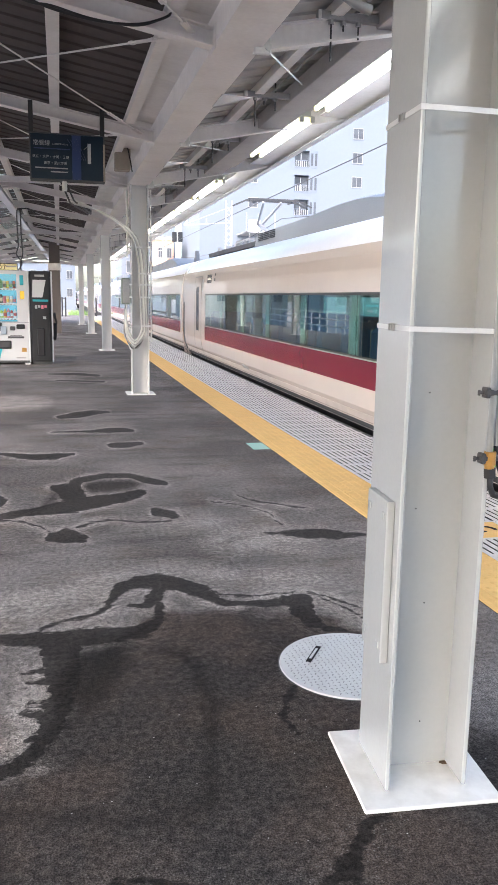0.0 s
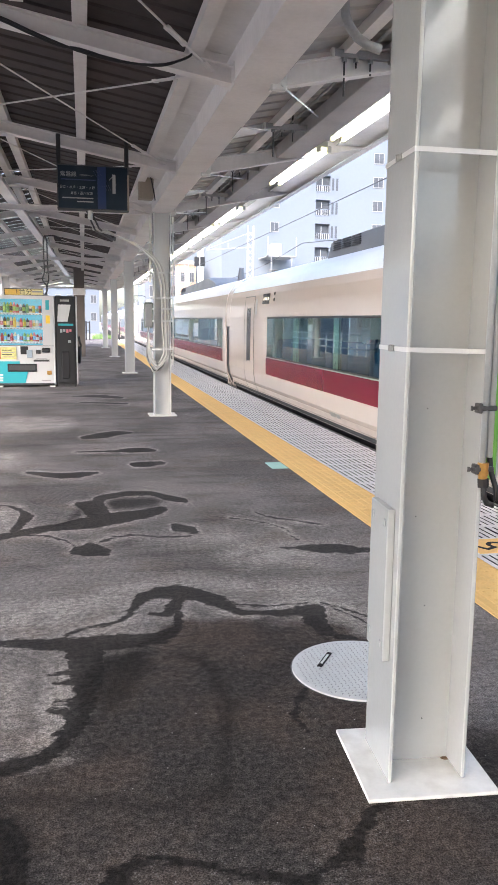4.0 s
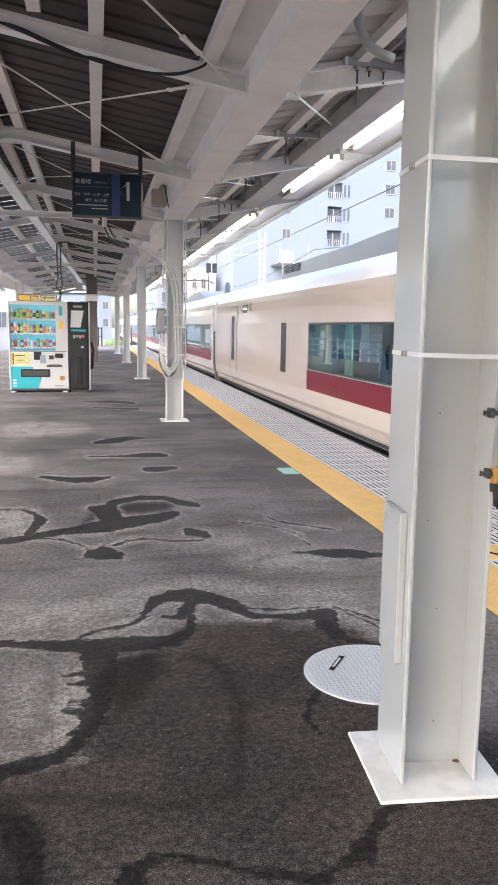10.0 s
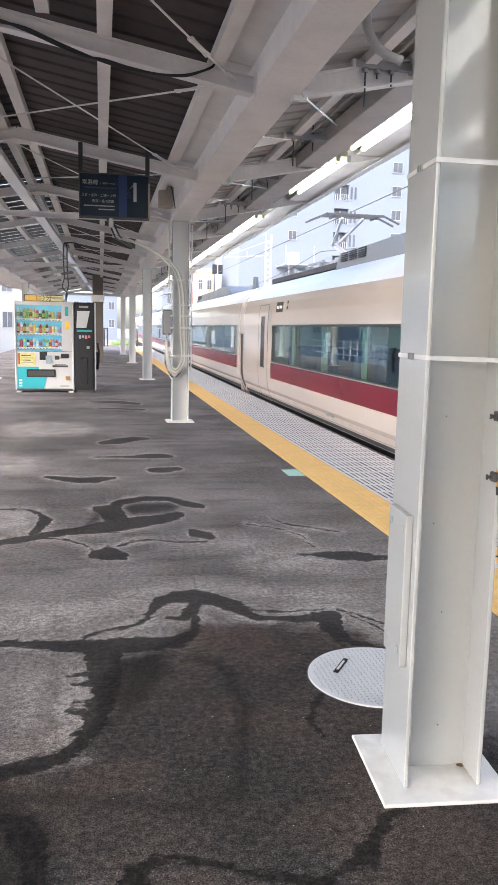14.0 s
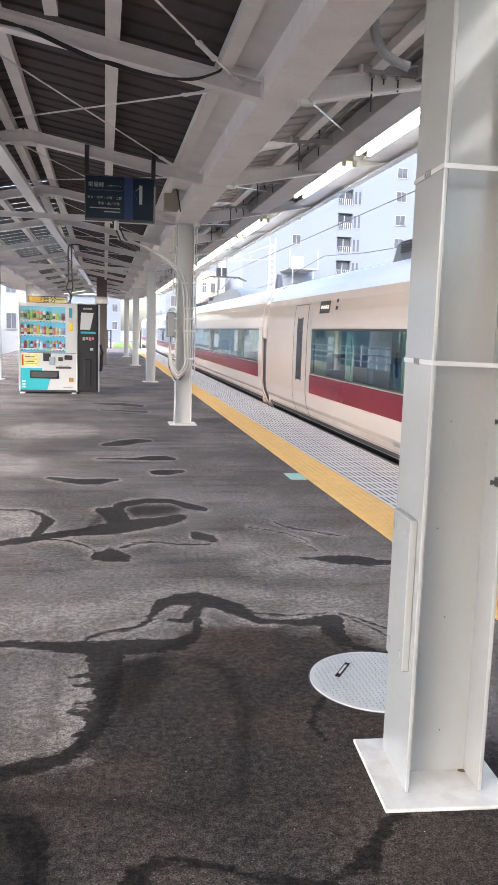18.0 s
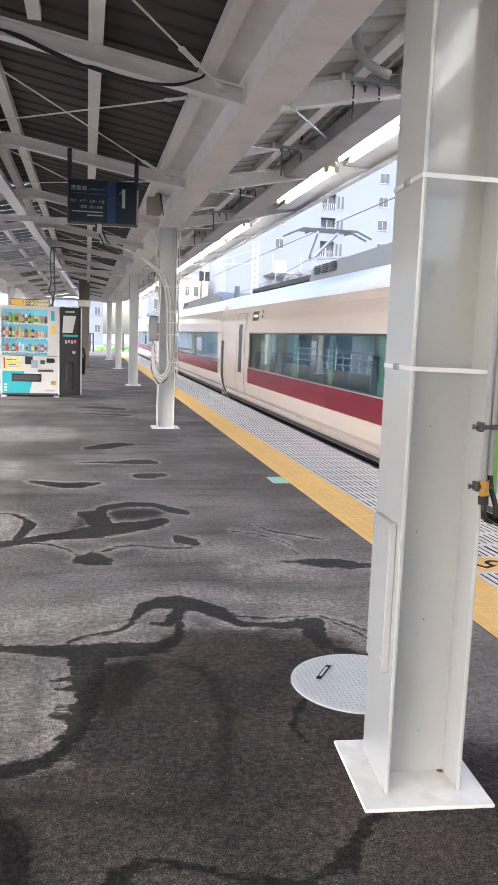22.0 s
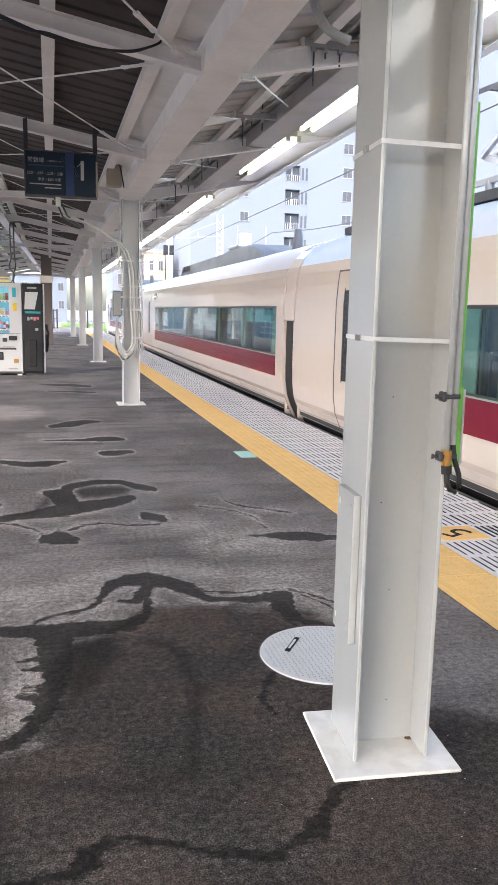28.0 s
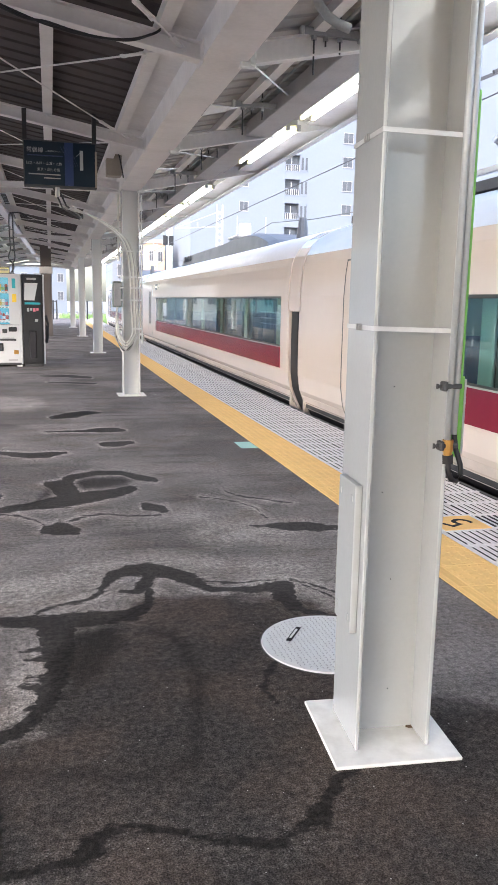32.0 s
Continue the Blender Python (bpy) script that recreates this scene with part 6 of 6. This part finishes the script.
SEATS = []
for nm, ms, mt in zip(("seat", "seat_back", "seat_shell"), seat_mesh(), (SEAT, SEAT, SEAT_BACK)):
    tmp = link(nm, ms, mt)
    SEATS.append(tmp.data)
    bpy.data.objects.remove(tmp)
CARS = [
    train_car(0, 0.65, 15.4, 1.75, panto=15.4, ac=(5.8, 12.9), ac_mat=AC_PALE),
    train_car(1, 0.65, 14.7, 1.9, ac=(4.6, 12.8)),
    train_car(2, 0.65, 15.9, 0.55, ac=(4.6, 12.8)),
    train_car(3, 0.75, 8.9, 2.6, small=10.3, ac=(4.6, 12.8), ac_mat=AC_PALE),
    train_car(4, 0.65, 15.3, 2.0, panto=15.3, ac=(5.8, 12.9), ac_mat=AC_PALE),
    train_car(5, 0.62, 14.9, 2.5, ac=(4.6, 12.8)),
    train_car(6, 0.6, 15.4, 1.85, panto=15.3, ac=(5.8, 12.9), ac_mat=AC_PALE),
    train_car(7, 0.62, 14.3, 2.4, ac=(3.1, 12.3)),
    train_car(8, 0.65, 14.9, 1.85, ac=(4.6, 12.8)),
]
TRACK_X = 3.17 + 1.40

# ---------- town behind ----------
def window_set(parent, x0, x1, z0, z1, y, frame_mat=GREY_STEEL):
    w = part("window", Mesh().box(x0, x1, y - 0.02, y + 0.05, z0, z1), BLIND, parent, "grey window")
    part("frame", Mesh().box(x0 - 0.05, x0, y - 0.06, y, z0, z1).box(x1, x1 + 0.08, y - 0.06, y, z0, z1).box(x0 - 0.08, x1 + 0.08, y - 0.06, y, z1, z1 + 0.08)
         .box(x0 - 0.08, x1 + 0.08, y - 0.1, y, z0 - 0.1, z0).box((x0 + x1) / 2 - 0.02, (x0 + x1) / 2 + 0.02, y - 0.05, y, z0, z1), frame_mat, w)
    return w


def apartment():
    ap = thing("apartment_building", "tall white rendered apartment building with recessed balconies", "building")
    y = 92.0
    z_top = 40.0
    bays = (27.28, 30.0)
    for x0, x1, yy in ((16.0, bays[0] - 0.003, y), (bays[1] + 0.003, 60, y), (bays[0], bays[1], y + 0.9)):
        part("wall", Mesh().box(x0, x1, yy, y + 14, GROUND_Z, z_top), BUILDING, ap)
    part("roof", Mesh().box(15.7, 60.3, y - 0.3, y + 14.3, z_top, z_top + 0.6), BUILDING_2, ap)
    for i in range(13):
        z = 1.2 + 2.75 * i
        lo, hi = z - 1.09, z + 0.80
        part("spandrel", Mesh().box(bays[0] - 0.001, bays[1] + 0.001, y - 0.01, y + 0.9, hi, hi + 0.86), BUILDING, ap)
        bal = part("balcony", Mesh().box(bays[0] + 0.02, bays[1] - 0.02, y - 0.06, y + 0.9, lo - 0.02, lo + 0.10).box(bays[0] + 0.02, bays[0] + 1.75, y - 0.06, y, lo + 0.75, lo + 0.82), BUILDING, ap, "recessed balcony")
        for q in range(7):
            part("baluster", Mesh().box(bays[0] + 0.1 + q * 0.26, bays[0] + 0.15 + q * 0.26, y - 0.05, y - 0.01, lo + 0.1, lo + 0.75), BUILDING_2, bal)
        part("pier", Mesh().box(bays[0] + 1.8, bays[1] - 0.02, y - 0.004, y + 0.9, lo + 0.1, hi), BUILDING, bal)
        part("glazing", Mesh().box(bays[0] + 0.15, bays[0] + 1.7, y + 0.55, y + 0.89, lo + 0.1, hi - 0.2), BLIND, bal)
        part("mullion", Mesh().box(bays[0] + 0.85, bays[0] + 0.93, y + 0.5, y + 0.55, lo + 0.1, hi - 0.2), BUILDING_2, bal)
        for q in (1.95, 2.45):
            part("glazing", Mesh().box(bays[0] + q, bays[0] + q + 0.26, y - 0.03, y - 0.005, lo + 0.25, hi - 0.25), BLIND, bal)
        window_set(ap, 34.45, 35.6, z - 0.23, z + 0.87, y)
        window_set(ap, 21.82, 22.76, z - 0.28, z + 0.72, y)
        for q in (41, 45.5, 50):
            window_set(ap, q, q + 1.2, z - 0.23, z + 0.87, y)
    ac = thing("balcony_steel_frame", "pale steel frame with an air conditioner on the facade", "steel frame", at=pose(20.4, 88.5, 8.6))
    part("platform_frame", Mesh().box(0, 3.4, -1.2, 3.5, 0.0, 0.15).box(0.0, 0.12, -1.2, -1.1, 0, 2.2).box(3.28, 3.4, -1.2, -1.1, 0, 2.2).box(0.4, 0.5, -1.2, -1.1, -2.4, 0).box(2.8, 2.9, -1.2, -1.1, -2.4, 0), GREY_STEEL, ac)
    part("unit", Mesh().box(0.6, 1.8, -0.6, 0.4, 0.15, 1.5, 0.05), BUILDING_2, ac)


apartment()


def block(name, label, x0, x1, y0, y1, h, material, cols, floors, category="building"):
    bd = thing(name, label, category)
    part("wall", Mesh().box(x0, x1, y0, y1, GROUND_Z, h), material, bd)
    part("roof", Mesh().box(x0 - 0.2, x1 + 0.2, y0 - 0.2, y1 + 0.2, h, h + 0.35), BUILDING_2, bd)
    for i in range(cols):
        for j in range(floors):
            cw = (x1 - x0) / cols
            ch = (h - 0.5) / floors
            window_set(bd, x0 + cw * (i + 0.28), x0 + cw * (i + 0.72), 0.2 + ch * (j + 0.3), 0.2 + ch * (j + 0.72), y0)
    return bd


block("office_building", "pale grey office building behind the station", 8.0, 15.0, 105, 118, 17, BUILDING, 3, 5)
block("orange_building", "small orange and cream shop building far beyond the train", 11.9, 14.1, 100, 104, 8.4, ORANGE, 2, 3)
block("row_house", "pale row house across the tracks", -14, -5.2, 70, 80, 6.5, PALE_WALL, 5, 2)
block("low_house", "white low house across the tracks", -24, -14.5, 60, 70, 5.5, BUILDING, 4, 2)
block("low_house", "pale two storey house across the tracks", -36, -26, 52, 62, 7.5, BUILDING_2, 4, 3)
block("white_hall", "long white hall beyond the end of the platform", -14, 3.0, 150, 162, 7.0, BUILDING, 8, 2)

# overhead line masts, wires and a signal
def mast(x, y, h, arm):
    ms = thing("overhead_line_mast", "grey lattice mast with a bracket for the overhead line", "mast", group="overhead line masts", at=pose(x, y, 0))
    for sx in (-0.22, 0.22):
        part("leg", Mesh().box(sx - 0.05, sx + 0.05, -0.05, 0.05, GROUND_Z, h), CABLE_GREY, ms)
    la = Mesh()
    z = GROUND_Z
    while z < h - 0.5:
        la.bar((-0.2, 0, z), (0.2, 0, z + 0.45), 0.03, 0.03, (0, 1, 0)).bar((0.2, 0, z), (-0.2, 0, z + 0.45), 0.03, 0.03, (0, 1, 0))
        z += 0.45
    part("lattice", la, CABLE_GREY, ms)
    part("bracket", Mesh().bar((0, 0, h - 1.6), (arm, 0, h - 1.9), 0.06, 0.06).bar((0, 0, h - 0.5), (arm, 0, h - 1.85), 0.04, 0.04).bar((arm * 0.5, 0, h - 1.8), (arm * 0.5, 0, h - 1.2), 0.05, 0.05), CABLE_GREY, ms)
    for k in (0.5, 0.95):
        part("insulator", Mesh().tube([(arm * k, 0, h - 1.75), (arm * k, 0, h - 1.35)], 0.07, 8), AC_PALE, ms)
    return ms


for y in (60, 98):
    mast(12.67, y, 8.6, -3.4)
ow = thing("overhead_wire", "thin dark overhead contact and messenger wires", "wire", kind="structure")
for x in (8.4,):
    part("contact_wire", Mesh().tube([(4.57, -30, 3.55), (4.57, 200, 3.55)], 0.008, 5), DARK, ow)
    for i in range(8):
        y0 = -30 + i * 30
        part("messenger_wire", Mesh().tube([(x, y0 + 30 * t / 6, 4.4 - 0.6 * (1 - (2 * t / 6 - 1) ** 2)) for t in range(7)], 0.012, 5), DARK, ow)
sgn = thing("track_signal", "black two-panel signal on a thin pole beyond the train", "signal", at=pose(6.7, 46.0, 0))
part("pole", Mesh().tube([(0, 0, GROUND_Z), (0, 0, 5.6)], 0.06, 8), CABLE_GREY, sgn)
part("panel", Mesh().box(-0.30, -0.04, -0.1, 0.1, 4.5, 5.05, 0.02), BLACK, sgn)
part("panel", Mesh().box(0.04, 0.30, -0.1, 0.1, 4.5, 5.05, 0.02), BLACK, sgn)

# opposite side: fence, far platform, greenery
fence = thing("trackside_fence", "white and grey trackside fence across the rails", "fence", at=pose(-12.4, 0, GROUND_Z))
for i in range(60):
    part("post", Mesh().box(-0.04, 0.04, i * 1.8 - 0.04, i * 1.8 + 0.04, 0, 1.9), WHITE_PAINT, fence)
for z, mt in ((0.7, WHITE_PAINT), (1.2, WHITE_PAINT), (1.7, CABLE_GREY)):
    part("rail", Mesh().box(-0.03, 0.03, -2, 108, z, z + 0.12), mt, fence)


def tree(x, y, h, spread, seed):
    rng = random.Random(seed)
    tr = thing("tree", "leafy green tree beyond the platform", "tree", group="trees", at=pose(x, y, GROUND_Z))
    tk = Mesh().tube([(0, 0, 0), (0.05, 0, h * 0.3), (0.0, 0.1, h * 0.55)], 0.2, 7, 0.1)
    for i in range(6):
        a = i * 1.1
        tk.tube([(0, 0, h * 0.35), (math.cos(a) * spread * 0.4, math.sin(a) * spread * 0.4, h * 0.6), (math.cos(a) * spread * 0.7, math.sin(a) * spread * 0.7, h * 0.75)], 0.07, 5, 0.03)
    part("trunk", tk, BARK, tr)
    cr = Mesh()
    for i in range(900):
        a, q = rng.random() * 6.283, rng.random() ** 0.6
        zz = h * (0.35 + 0.65 * rng.random())
        s = spread * q * math.sqrt(max(0.05, 1 - ((zz / h - 0.62) / 0.42) ** 2)) * (0.75 + 0.4 * noise.noise(Vector((a, zz * 0.5, seed))))
        c = Vector((math.cos(a) * s, math.sin(a) * s, zz))
        d = Vector((rng.uniform(-1, 1), rng.uniform(-1, 1), rng.uniform(-0.4, 1))).normalized() * rng.uniform(0.12, 0.3)
        e = d.cross(Vector((rng.uniform(-1, 1), rng.uniform(-1, 1), rng.uniform(-1, 1)))).normalized() * rng.uniform(0.1, 0.22)
        cr.add([c - d, c + e, c + d, c - e], [(0, 1, 2, 3)])
    part("crown", cr, LEAF, tr)


for i, (x, y, h, s) in enumerate(((-18, 48, 5.5, 2.8), (-20, 74, 6, 3.0))):
    tree(x, y, h, s, i + 3)
grass = Mesh()
rng = random.Random(5)
for i in range(2600):
    x, y = rng.uniform(1.2, 9), rng.uniform(79, 110)
    hgt = rng.uniform(0.3, 0.9)
    a = rng.random() * 3.14
    dx, dy = math.cos(a) * 0.12, math.sin(a) * 0.12
    grass.add([(x - dx, y - dy, GROUND_Z), (x + dx, y + dy, GROUND_Z), (x + rng.uniform(-0.2, 0.2), y, GROUND_Z + hgt)], [(0, 1, 2)])
tagged(link("grass", grass, LEAF), "rough green weeds beyond the platform end", "grass", kind="stuff")


# ---------- movement ----------
TRAVEL = ((0, 131.82), (2, 120.93), (4, 109.99), (6, 98.94), (8, 87.83), (10, 76.76), (12, 65.78), (14, 54.84), (16, 44.09), (18, 34.07), (20, 25.29), (21, 21.58), (22, 18.52), (23, 16.04), (24, 14.11), (25, 12.66), (26, 11.62), (27, 10.86), (27.5, 10.57), (28, 10.33), (28.5, 10.16), (29, 10.10), (29.5, 10.10), (30, 10.10), (32, 10.10))


def motions():
    for k, car in enumerate(CARS):
        walk(car, [(t, pose(TRACK_X, s + (k - 7) * LC, 0)) for t, s in TRAVEL])


motions()
